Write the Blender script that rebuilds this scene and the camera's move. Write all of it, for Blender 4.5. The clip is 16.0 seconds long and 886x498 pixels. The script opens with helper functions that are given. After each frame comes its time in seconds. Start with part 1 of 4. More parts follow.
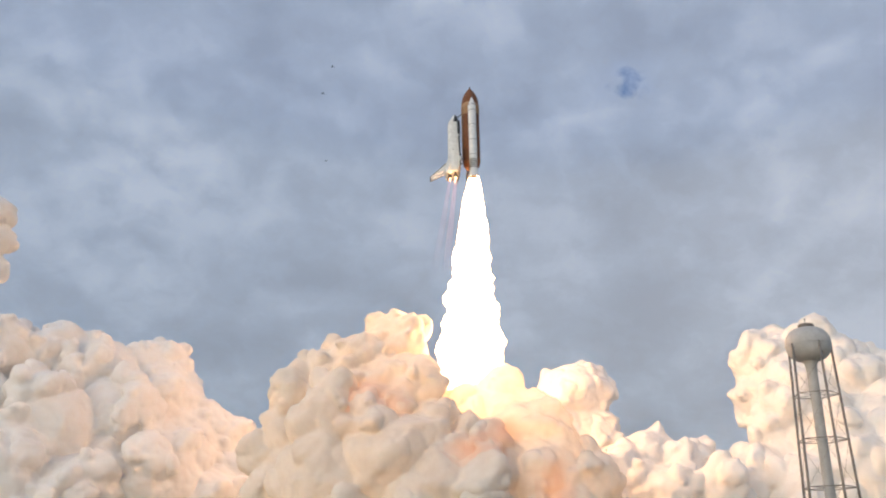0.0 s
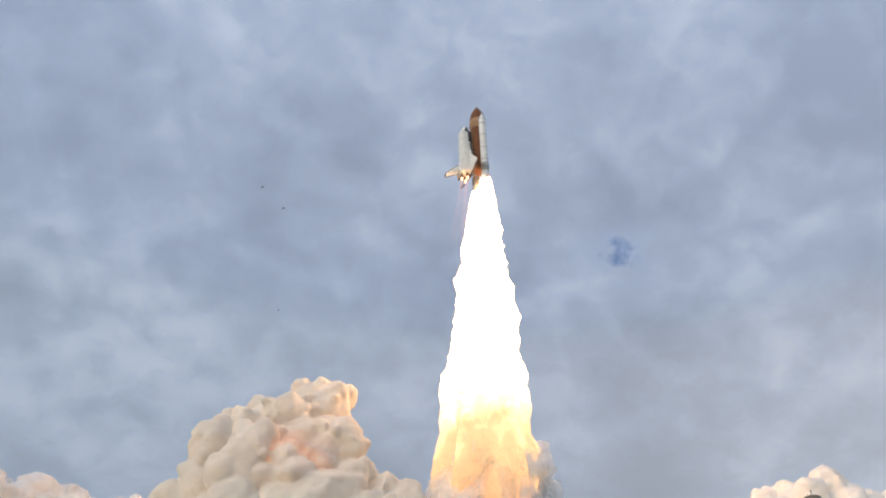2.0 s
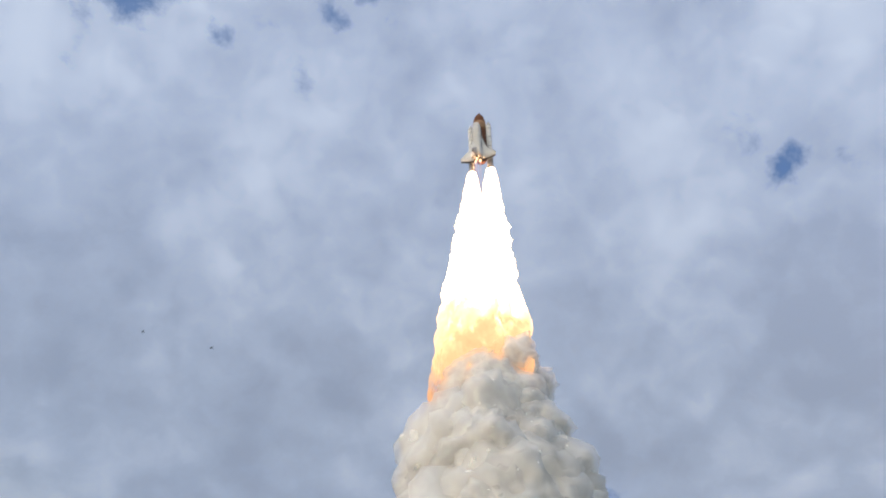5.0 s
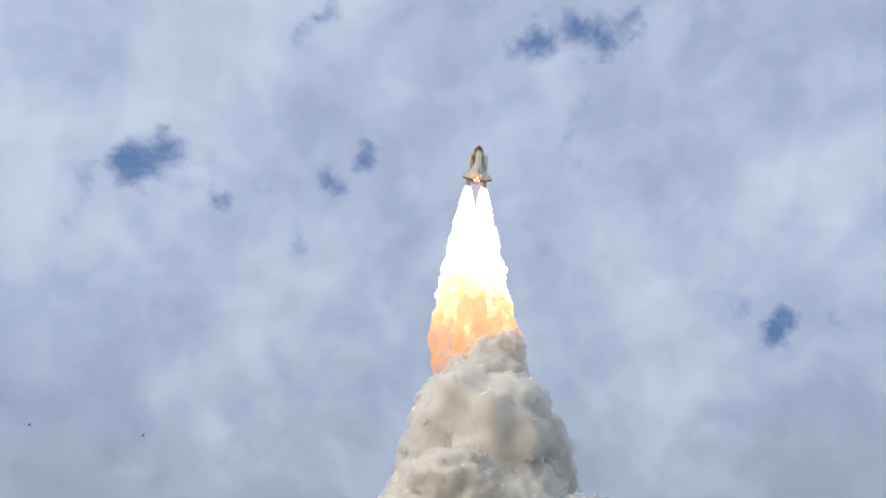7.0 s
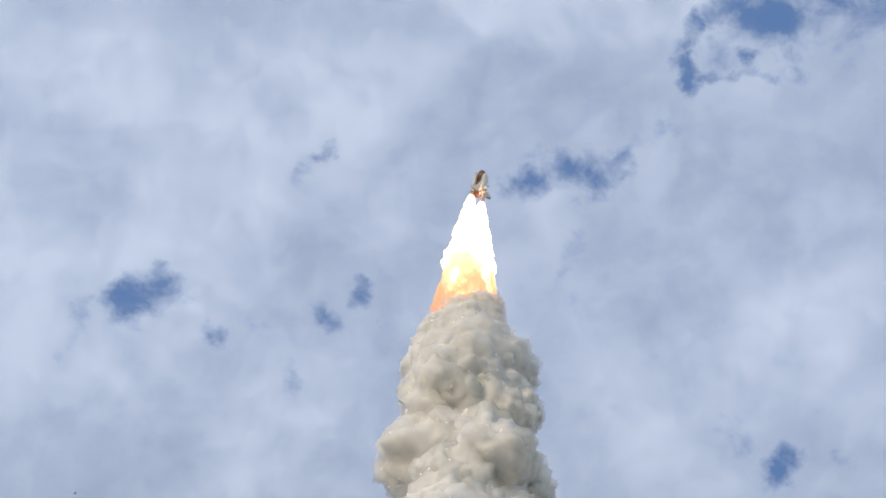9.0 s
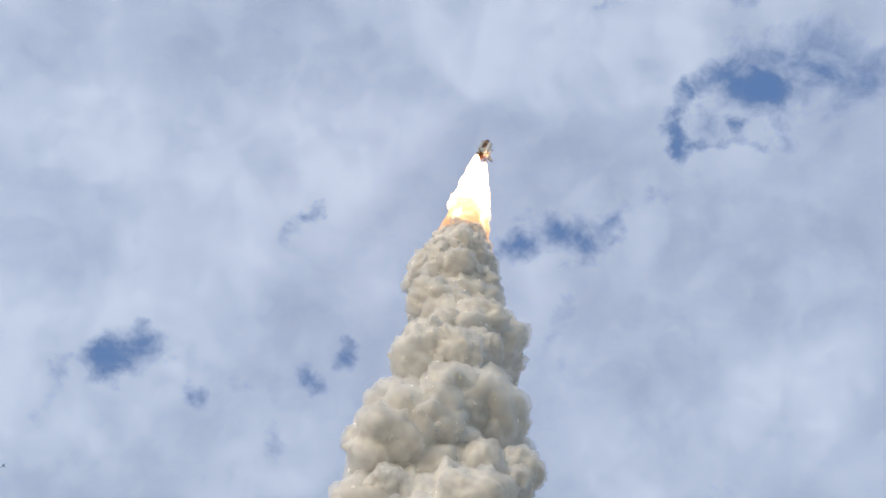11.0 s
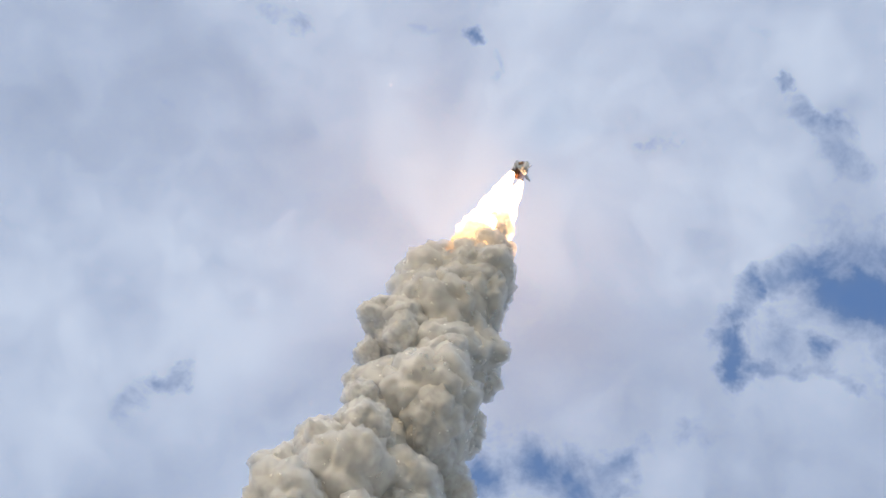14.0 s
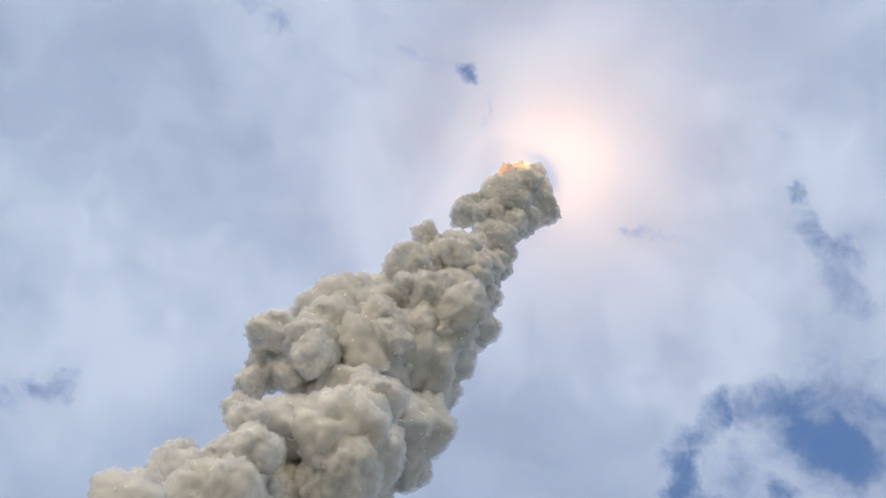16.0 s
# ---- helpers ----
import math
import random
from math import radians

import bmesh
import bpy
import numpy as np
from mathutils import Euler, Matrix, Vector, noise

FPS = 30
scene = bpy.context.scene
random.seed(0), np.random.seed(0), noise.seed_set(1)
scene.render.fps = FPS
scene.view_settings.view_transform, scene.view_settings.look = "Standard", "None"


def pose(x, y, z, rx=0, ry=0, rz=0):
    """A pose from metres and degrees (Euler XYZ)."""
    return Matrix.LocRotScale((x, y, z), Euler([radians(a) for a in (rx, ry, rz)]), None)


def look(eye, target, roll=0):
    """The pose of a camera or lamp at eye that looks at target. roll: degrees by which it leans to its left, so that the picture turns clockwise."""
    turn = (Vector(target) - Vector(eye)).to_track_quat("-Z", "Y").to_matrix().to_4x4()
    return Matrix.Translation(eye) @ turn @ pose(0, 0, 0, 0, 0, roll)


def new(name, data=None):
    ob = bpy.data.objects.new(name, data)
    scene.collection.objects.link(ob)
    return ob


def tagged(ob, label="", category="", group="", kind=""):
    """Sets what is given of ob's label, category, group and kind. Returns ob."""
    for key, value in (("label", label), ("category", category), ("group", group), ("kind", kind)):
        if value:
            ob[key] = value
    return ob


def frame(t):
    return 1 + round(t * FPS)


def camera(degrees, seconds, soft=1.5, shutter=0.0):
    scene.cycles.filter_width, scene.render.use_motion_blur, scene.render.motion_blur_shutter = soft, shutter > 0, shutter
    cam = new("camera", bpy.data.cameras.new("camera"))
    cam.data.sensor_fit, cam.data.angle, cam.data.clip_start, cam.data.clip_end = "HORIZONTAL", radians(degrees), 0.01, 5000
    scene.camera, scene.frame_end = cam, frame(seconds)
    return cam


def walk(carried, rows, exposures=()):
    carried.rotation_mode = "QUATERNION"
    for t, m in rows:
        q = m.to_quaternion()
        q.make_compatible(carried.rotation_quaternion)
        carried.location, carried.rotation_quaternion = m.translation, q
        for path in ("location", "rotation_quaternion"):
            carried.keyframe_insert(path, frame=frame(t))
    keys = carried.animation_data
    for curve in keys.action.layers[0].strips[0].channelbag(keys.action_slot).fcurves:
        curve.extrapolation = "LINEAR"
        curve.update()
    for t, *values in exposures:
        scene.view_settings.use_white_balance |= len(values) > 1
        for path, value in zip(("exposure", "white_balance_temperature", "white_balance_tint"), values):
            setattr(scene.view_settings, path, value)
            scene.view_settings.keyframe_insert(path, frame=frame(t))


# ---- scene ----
EYE = Vector((0, 0, 1.6))


def aim(yaw, pitch, roll):
    """The tripod head's pose: heading, tilt and lean in degrees."""
    return pose(EYE.x, EYE.y, EYE.z, 90 + pitch, 0, yaw) @ pose(0, 0, 0, 0, 0, roll)


# time, heading, tilt, lean
HEAD = [
    (0.0, 0.0, 20.8, 0.0), (0.5, -0.12, 23.24, -0.08), (1.0, -0.19, 25.97, -0.15), (1.5, -0.28, 28.72, -0.28),
    (2.0, -0.39, 31.43, -0.35), (2.5, -0.49, 34.06, -0.45), (3.0, -0.56, 36.47, -0.3), (5.5, -1.34, 49.53, 1.5),
    (6.0, -1.44, 52.4, 1.53), (6.5, -1.48, 54.7, 1.5), (7.0, -1.56, 56.95, 1.26), (7.5, -1.59, 59.27, 1.23),
    (8.0, -1.66, 61.78, 1.14), (8.5, -1.7, 63.97, 1.11), (11.0, -3.66, 69.46, 0.31), (11.5, -4.78, 71.04, 0.26),
    (12.0, -6.17, 72.87, 0.04), (12.5, -7.72, 74.49, 0.09), (13.0, -9.61, 76.14, 0.19), (13.5, -11.13, 77.49, 0.15),
    (14.0, -13.32, 78.61, -0.05), (14.5, -16.2, 79.24, -0.03), (15.0, -19.03, 79.77, -0.07), (15.5, -21.97, 80.26, 0.0),
    (16.0, -23.95, 80.74, 0.86)]
cam = camera(52.21, 16.0, soft=2.0)
walk(cam, [(t, aim(y, p, r)) for t, y, p, r in HEAD])

# How much nearer the sky and all that flies in it draw late in the shot.
NEARER = [(0, 1.0), (11, 1.01), (11.5, 1.061), (12, 1.143), (12.5, 1.226), (13, 1.329), (13.5, 1.42), (14, 1.533),
          (14.5, 1.582), (15, 1.631), (15.5, 1.682), (16, 1.732)]
KEY_TIMES = [i * 0.5 for i in range(33)]


def between(t, rows):
    """Straight-line interpolation in rows of a time and values."""
    ts = [r[0] for r in rows]
    return [float(np.interp(t, ts, [r[k] for r in rows])) for k in range(1, len(rows[0]))]


def smooth_between(t, rows):
    """A rounded interpolation (Catmull-Rom) in rows of a time and values."""
    n = len(rows)
    i = max(0, min(n - 2, sum(1 for r in rows if r[0] <= t) - 1))
    a, b = rows[i], rows[i + 1]
    p, q = rows[max(0, i - 1)], rows[min(n - 1, i + 2)]
    h = b[0] - a[0]
    s = (t - a[0]) / h
    out = []
    for k in range(1, len(a)):
        ma = (b[k] - p[k]) / (b[0] - p[0]) * h
        mb = (q[k] - a[k]) / (q[0] - a[0]) * h
        out.append((2 * s**3 - 3 * s**2 + 1) * a[k] + (s**3 - 2 * s**2 + s) * ma + (3 * s**2 - 2 * s**3) * b[k] + (s**3 - s**2) * mb)
    return out


SQUEEZE = {}
for t in KEY_TIMES:
    turn = aim(*between(t, HEAD)).to_3x3()
    near = between(t, NEARER)[0]
    SQUEEZE[t] = turn @ Matrix.Diagonal((1, 1, 1 / near)) @ turn.transposed()


def drawn_near(t, p):
    """A point of the air at t, brought nearer along the line of sight."""
    return EYE + SQUEEZE[t] @ (Vector(p) - EYE)


# ---- light ----
world = bpy.data.worlds.new("daylight")
scene.world = world
world.use_nodes = True
wn = world.node_tree.nodes
sky = wn.new("ShaderNodeTexSky")
sky.sky_type, sky.sun_disc = "NISHITA", False
SUN_EL, SUN_AZ = 24, 222
sky.sun_elevation, sky.sun_rotation = radians(SUN_EL), radians(SUN_AZ)
world.node_tree.links.new(sky.outputs[0], wn["Background"].inputs[0])
wn["Background"].inputs[1].default_value = 0.155
sun = new("sun", bpy.data.lights.new("sun", "SUN"))
sun.data.energy, sun.data.angle, sun.data.color = 0.5, radians(50), (1.0, 0.88, 0.73)
sx, sy = math.sin(radians(SUN_AZ)), math.cos(radians(SUN_AZ))
sun.matrix_world = look((sx * 500, sy * 500, 500 * math.tan(radians(SUN_EL))), (0, 0, 0))


# ---- materials ----
def material(name):
    m = bpy.data.materials.new(name)
    m.use_nodes = True
    return m, m.node_tree.nodes, m.node_tree.links, m.node_tree.nodes["Principled BSDF"]


def noise_node(nodes, links, scale, detail=5, rough=0.55, vector=None, distortion=0.0):
    n = nodes.new("ShaderNodeTexNoise")
    n.inputs["Scale"].default_value, n.inputs["Detail"].default_value = scale, detail
    n.inputs["Roughness"].default_value, n.inputs["Distortion"].default_value = rough, distortion
    if vector is None:
        vector = nodes.new("ShaderNodeTexCoord").outputs["Object"]
    links.new(vector, n.inputs["Vector"])
    return n


def ramp(nodes, links, source, stops):
    r = nodes.new("ShaderNodeValToRGB")
    e = r.color_ramp.elements
    while len(e) < len(stops):
        e.new(0.5)
    for el, (at, col) in zip(e, stops):
        el.position, el.color = at, (*col, 1)
    links.new(source, r.inputs[0])
    return r


def math_node(nodes, links, op, a, b=None):
    n = nodes.new("ShaderNodeMath")
    n.operation = op
    for i, v in enumerate((a, b)):
        if v is None:
            continue
        if isinstance(v, (int, float)):
            n.inputs[i].default_value = v
        else:
            links.new(v, n.inputs[i])
    return n.outputs[0]


def painted(name, dark, light, rough=0.5, metal=0.0, scale=0.6, fine=6.0, bump=0.1):
    """Paint, metal or tiles with broad stains and fine grain."""
    m, nodes, links, bsdf = material(name)
    a, b = noise_node(nodes, links, scale), noise_node(nodes, links, fine, 8, 0.65)
    mix = math_node(nodes, links, "ADD", math_node(nodes, links, "MULTIPLY", a.outputs[0], 0.6), math_node(nodes, links, "MULTIPLY", b.outputs[0], 0.4))
    c = ramp(nodes, links, mix, [(0.35, dark), (0.65, light)])
    links.new(c.outputs[0], bsdf.inputs["Base Color"])
    bsdf.inputs["Roughness"].default_value, bsdf.inputs["Metallic"].default_value = rough, metal
    bm = nodes.new("ShaderNodeBump")
    bm.inputs["Strength"].default_value, bm.inputs["Distance"].default_value = bump, 0.05
    links.new(b.outputs[0], bm.inputs["Height"])
    links.new(bm.outputs[0], bsdf.inputs["Normal"])
    return m


def smoke_material(name, dark, light, size, seep):
    """Thick smoke: part of the light bounces off its skin, part seeps through it and wanders about inside."""
    m, nodes, links, bsdf = material(name)
    nodes.remove(bsdf)
    co = nodes.new("ShaderNodeTexCoord").outputs["Object"]
    a, b = noise_node(nodes, links, 1.3 / size, 4, 0.55, co), noise_node(nodes, links, 4 / size, 4, 0.5, co)
    mix = math_node(nodes, links, "ADD", math_node(nodes, links, "MULTIPLY", a.outputs[0], 0.7), math_node(nodes, links, "MULTIPLY", b.outputs[0], 0.3))
    c = ramp(nodes, links, mix, [(0.35, dark), (0.62, light)])
    front, back, both = nodes.new("ShaderNodeBsdfDiffuse"), nodes.new("ShaderNodeBsdfTranslucent"), nodes.new("ShaderNodeMixShader")
    for shader in (front, back):
        links.new(c.outputs[0], shader.inputs["Color"])
    both.inputs[0].default_value = seep
    links.new(front.outputs[0], both.inputs[1])
    links.new(back.outputs[0], both.inputs[2])
    links.new(both.outputs[0], nodes["Material Output"].inputs[0])
    return m


def veil_material(name, dark, light, thin, thick):
    """The loose outer smoke of a lump: partly clear, softly torn, lit from either side."""
    m, nodes, links, bsdf = material(name)
    nodes.remove(bsdf)
    co = nodes.new("ShaderNodeTexCoord").outputs["Object"]
    a, b = noise_node(nodes, links, 1.4, 2, 0.5, co), noise_node(nodes, links, 2.6, 2, 0.45, co)
    c = ramp(nodes, links, a.outputs[0], [(0.35, dark), (0.62, light)])
    cover = ramp(nodes, links, b.outputs[0], [(0.38, (thin, thin, thin)), (0.6, (thick, thick, thick))])
    front, back, lit = nodes.new("ShaderNodeBsdfDiffuse"), nodes.new("ShaderNodeBsdfTranslucent"), nodes.new("ShaderNodeMixShader")
    clear, out = nodes.new("ShaderNodeBsdfTransparent"), nodes.new("ShaderNodeMixShader")
    lit.inputs[0].default_value = 0.5
    for shader in (front, back):
        links.new(c.outputs[0], shader.inputs[0])
    links.new(front.outputs[0], lit.inputs[1])
    links.new(back.outputs[0], lit.inputs[2])
    links.new(cover.outputs[0], out.inputs[0])
    links.new(clear.outputs[0], out.inputs[1])
    links.new(lit.outputs[0], out.inputs[2])
    links.new(out.outputs[0], nodes["Material Output"].inputs[0])
    return m


def flame_material():
    """White-hot near the nozzles, yellow and then orange towards the tail."""
    m, nodes, links, bsdf = material("burning_exhaust")
    nodes.remove(bsdf)
    co = nodes.new("ShaderNodeTexCoord").outputs["Object"]
    sep = nodes.new("ShaderNodeSeparateXYZ")
    links.new(co, sep.inputs[0])
    n = noise_node(nodes, links, 0.05, 5, 0.6, co)
    depth = math_node(nodes, links, "MULTIPLY", sep.outputs[2], -1 / 215)
    lump = math_node(nodes, links, "MULTIPLY", math_node(nodes, links, "SUBTRACT", n.outputs[0], 0.5), 0.32)
    at = math_node(nodes, links, "ADD", depth, lump)
    c = ramp(nodes, links, at, [(0.0, (1, 0.56, 0.28)), (0.5, (1, 0.56, 0.28)), (0.66, (1, 0.6, 0.3)), (0.78, (1, 0.5, 0.25)), (1.0, (0.95, 0.44, 0.21))])
    s = ramp(nodes, links, at, [(0.0, (1, 1, 1)), (0.48, (0.5, 0.5, 0.5)), (0.57, (0.11, 0.11, 0.11)), (0.66, (0.05, 0.05, 0.05)), (0.77, (0.041, 0.041, 0.041)), (1.0, (0.03, 0.03, 0.03))])
    em = nodes.new("ShaderNodeEmission")
    links.new(c.outputs[0], em.inputs[0])
    links.new(math_node(nodes, links, "MULTIPLY", s.outputs[0], 28.0), em.inputs[1])
    tongues = noise_node(nodes, links, 0.055, 5, 0.6, co, 0.8)
    torn = math_node(nodes, links, "ADD", depth, math_node(nodes, links, "MULTIPLY", math_node(nodes, links, "SUBTRACT", tongues.outputs[0], 0.5), 1.1))
    cover = ramp(nodes, links, torn, [(0.6, (1, 1, 1)), (0.74, (0.75, 0.75, 0.75)), (0.9, (0.2, 0.2, 0.2)), (1.0, (0, 0, 0))])
    clear, out = nodes.new("ShaderNodeBsdfTransparent"), nodes.new("ShaderNodeMixShader")
    links.new(cover.outputs[0], out.inputs[0])
    links.new(clear.outputs[0], out.inputs[1])
    links.new(em.outputs[0], out.inputs[2])
    links.new(out.outputs[0], nodes["Material Output"].inputs[0])
    return m


def streak_material():
    m, nodes, links, bsdf = material("engine_streak")
    nodes.remove(bsdf)
    co = nodes.new("ShaderNodeTexCoord").outputs["Object"]
    sep = nodes.new("ShaderNodeSeparateXYZ")
    links.new(co, sep.inputs[0])
    fade = ramp(nodes, links, math_node(nodes, links, "MULTIPLY", sep.outputs[2], -1 / 50), [(0.0, (0.3, 0.3, 0.3)), (0.25, (0.13, 0.13, 0.13)), (1.0, (0, 0, 0))])
    em, tr, mx = nodes.new("ShaderNodeEmission"), nodes.new("ShaderNodeBsdfTransparent"), nodes.new("ShaderNodeMixShader")
    em.inputs[0].default_value, em.inputs[1].default_value = (0.85, 0.62, 0.72, 1), 0.9
    links.new(fade.outputs[0], mx.inputs[0])
    links.new(tr.outputs[0], mx.inputs[1])
    links.new(em.outputs[0], mx.inputs[2])
    links.new(mx.outputs[0], nodes["Material Output"].inputs[0])
    return m


def glow_material(name, colour, strength):
    m, nodes, links, bsdf = material(name)
    nodes.remove(bsdf)
    em = nodes.new("ShaderNodeEmission")
    em.inputs[0].default_value, em.inputs[1].default_value = (*colour, 1), strength
    links.new(em.outputs[0], nodes["Material Output"].inputs[0])
    return m


# blue gaps in the cloud, in the cloud layer's own plan: both ends, half-width, depth
GAPS_RING = [
    (0.207, -0.004, 0.226, -0.031, 0.008, 0.90), (0.207, 0.010, 0.221, 0.039, 0.007, 1.00), (0.226, 0.030, 0.264, 0.025, 0.005, 0.70),
    (0.226, -0.023, 0.246, -0.009, 0.006, 0.55), (0.241, -0.036, 0.269, -0.060, 0.010, 0.75), (0.278, -0.044, 0.319, -0.042, 0.013, 1.00),
    (0.283, -0.069, 0.311, -0.068, 0.009, 0.60), (0.276, 0.003, 0.282, 0.004, 0.007, 0.95), (0.264, 0.019, 0.308, 0.021, 0.005, 0.60),
    (0.312, -0.023, 0.334, 0.015, 0.008, 0.50), (0.333, -0.066, 0.368, -0.060, 0.013, 0.90), (0.258, -0.012, 0.286, -0.028, 0.007, 0.35),
    (0.206, 0.081, 0.217, 0.061, 0.005, 0.40),
    (0.245, -0.005, 0.290, -0.020, 0.028, 0.50), (0.300, -0.045, 0.390, -0.080, 0.030, 0.70)]
GAPS_CHAIN = [
    (0.033, 0.154, 0.067, 0.150, 0.011, 0.80), (0.096, 0.130, 0.129, 0.144, 0.015, 1.00), (0.135, 0.150, 0.161, 0.119, 0.010, 0.80),
    (0.165, 0.112, 0.172, 0.103, 0.009, 0.60), (0.102, 0.161, 0.110, 0.169, 0.006, 0.60), (0.194, 0.085, 0.215, 0.068, 0.008, 0.50),
    (0.216, 0.064, 0.218, 0.050, 0.006, 0.50), (0.043, 0.128, 0.079, 0.116, 0.009, 0.40), (0.116, 0.210, 0.102, 0.264, 0.008, 0.35),
    (0.094, 0.272, 0.114, 0.283, 0.007, 0.30)]
GAPS_LEFT = [
    (-0.402, 0.320, -0.356, 0.300, 0.016, 1.00), (-0.372, 0.290, -0.356, 0.279, 0.009, 0.75), (-0.454, 0.322, -0.462, 0.355, 0.009, 0.50),
    (-0.465, 0.356, -0.489, 0.392, 0.007, 0.35), (-0.312, 0.349, -0.299, 0.350, 0.009, 0.70), (-0.268, 0.339, -0.232, 0.336, 0.010, 0.45),
    (-0.218, 0.376, -0.202, 0.410, 0.010, 0.35), (-0.171, 0.316, -0.160, 0.328, 0.009, 0.90), (-0.123, 0.279, -0.130, 0.303, 0.007, 0.70),
    (-0.099, 0.325, -0.081, 0.345, 0.008, 0.35), (-0.166, 0.119, -0.172, 0.124, 0.007, 0.75), (-0.181, 0.136, -0.201, 0.167, 0.006, 0.30),
    (-0.214, -0.088, -0.235, -0.075, 0.010, 0.25)]
GAPS_LOW = [
    (0.376, 0.450, 0.376, 0.484, 0.010, 0.90), (0.372, 0.496, 0.362, 0.503, 0.007, 0.45), (0.305, 0.424, 0.334, 0.443, 0.010, 0.50),
    (0.433, 0.448, 0.475, 0.462, 0.008, 0.35), (0.240, 0.377, 0.271, 0.389, 0.009, 0.15)]
GAPS_DAWN = [
    (0.245, 1.045, 0.242, 1.081, 0.012, 0.95), (0.216, 1.075, 0.258, 1.083, 0.014, 0.55), (-0.328, 0.955, -0.298, 1.011, 0.016, 0.20)]
GAPS_HIGH = [
    (0.208, -0.179, 0.213, -0.174, 0.004, 0.95), (0.220, -0.164, 0.250, -0.145, 0.005, 0.65), (0.254, -0.143, 0.272, -0.124, 0.009, 0.60),
    (0.181, -0.205, 0.191, -0.207, 0.007, 0.40), (0.204, -0.122, 0.214, -0.119, 0.006, 0.30), (-0.020, -0.164, -0.017, -0.162, 0.005, 1.00),
    (-0.065, -0.160, -0.050, -0.157, 0.004, 0.35), (0.004, -0.154, 0.009, -0.143, 0.004, 0.30), (0.006, -0.134, 0.015, -0.119, 0.004, 0.35),
    (-0.024, -0.130, -0.020, -0.131, 0.003, 0.30), (-0.166, -0.150, -0.142, -0.152, 0.007, 0.60), (0.121, -0.113, 0.140, -0.117, 0.003, 0.40), (-0.238, -0.087, -0.229, -0.066, 0.007, 0.28)]


def cloud_material():
    """Broken cloud: bright billows, grey bellies and blue gaps; it scatters light that falls on it."""
    m, nodes, links, bsdf = material("broken_cloud")
    co = nodes.new("ShaderNodeTexCoord").outputs["Object"]
    sep = nodes.new("ShaderNodeSeparateXYZ")
    links.new(co, sep.inputs[0])
    z = math_node(nodes, links, "MAXIMUM", sep.outputs[2], 60.0)
    u = math_node(nodes, links, "DIVIDE", sep.outputs[0], z)
    v = math_node(nodes, links, "DIVIDE", sep.outputs[1], z)
    com = nodes.new("ShaderNodeCombineXYZ")
    links.new(u, com.inputs[0])
    links.new(v, com.inputs[1])
    flat = com.outputs[0]
    far = nodes.new("ShaderNodeVectorMath")
    far.operation = "LENGTH"
    links.new(flat, far.inputs[0])
    shrink = math_node(nodes, links, "DIVIDE", 1.0, math_node(nodes, links, "ADD", math_node(nodes, links, "MULTIPLY", far.outputs[1], 0.3), 1.0))
    eased = nodes.new("ShaderNodeVectorMath")
    eased.operation = "SCALE"
    links.new(flat, eased.inputs[0])
    links.new(shrink, eased.inputs["Scale"])
    plan = eased.outputs[0]

    def warped(scale, amount, base):
        n = noise_node(nodes, links, scale, 6, 0.6, plan)
        sub = nodes.new("ShaderNodeVectorMath")
        sub.operation = "SUBTRACT"
        links.new(n.outputs[1], sub.inputs[0])
        sub.inputs[1].default_value = (0.5, 0.5, 0.5)
        mad = nodes.new("ShaderNodeVectorMath")
        mad.operation = "MULTIPLY_ADD"
        links.new(sub.outputs[0], mad.inputs[0])
        mad.inputs[1].default_value = (amount, amount, 0)
        links.new(base, mad.inputs[2])
        return mad.outputs[0]

    ragged = warped(45, 0.03, warped(13, 0.05, flat))

    def vector_node(op, a, b):
        n = nodes.new("ShaderNodeVectorMath")
        n.operation = op
        for k, w in ((0, a), (1, b)):
            if isinstance(w, tuple):
                n.inputs[k].default_value = w
            else:
                links.new(w, n.inputs[k])
        return n.outputs[1] if op in ("DOT_PRODUCT", "LENGTH", "DISTANCE") else n.outputs[0]

    def falls(length, wide, full, top):
        n = nodes.new("ShaderNodeMapRange")
        n.interpolation_type = "SMOOTHSTEP"
        n.inputs[1].default_value, n.inputs[2].default_value = wide, full
        n.inputs[3].default_value, n.inputs[4].default_value = 0.0, top
        links.new(length, n.inputs[0])
        return n.outputs[0]

    gap = halo = None
    for u0, v0, u1, v1, wide, deep in GAPS_RING + GAPS_CHAIN + GAPS_LEFT + GAPS_LOW + GAPS_DAWN + GAPS_HIGH:
        run = max(1e-6, (u1 - u0) ** 2 + (v1 - v0) ** 2)
        rel = vector_node("SUBTRACT", ragged, (u0, v0, 0.0))
        along = math_node(nodes, links, "MINIMUM", math_node(nodes, links, "MAXIMUM", vector_node("DOT_PRODUCT", rel, ((u1 - u0) / run, (v1 - v0) / run, 0.0)), 0.0), 1.0)
        foot = nodes.new("ShaderNodeVectorMath")
        foot.operation = "SCALE"
        foot.inputs[0].default_value = (u1 - u0, v1 - v0, 0)
        links.new(along, foot.inputs["Scale"])
        off = vector_node("DISTANCE", rel, foot.outputs[0])
        core, ring = falls(off, wide * 3.3, 0.0, deep), falls(off, wide * 5.5, wide * 0.5, 0.2 + 0.6 * deep)
        gap = core if gap is None else math_node(nodes, links, "MAXIMUM", gap, core)
        halo = ring if halo is None else math_node(nodes, links, "MAXIMUM", halo, ring)
    wisps, tufts = noise_node(nodes, links, 24, 8, 0.6, plan, 0.4), noise_node(nodes, links, 5, 4, 0.5, plan)
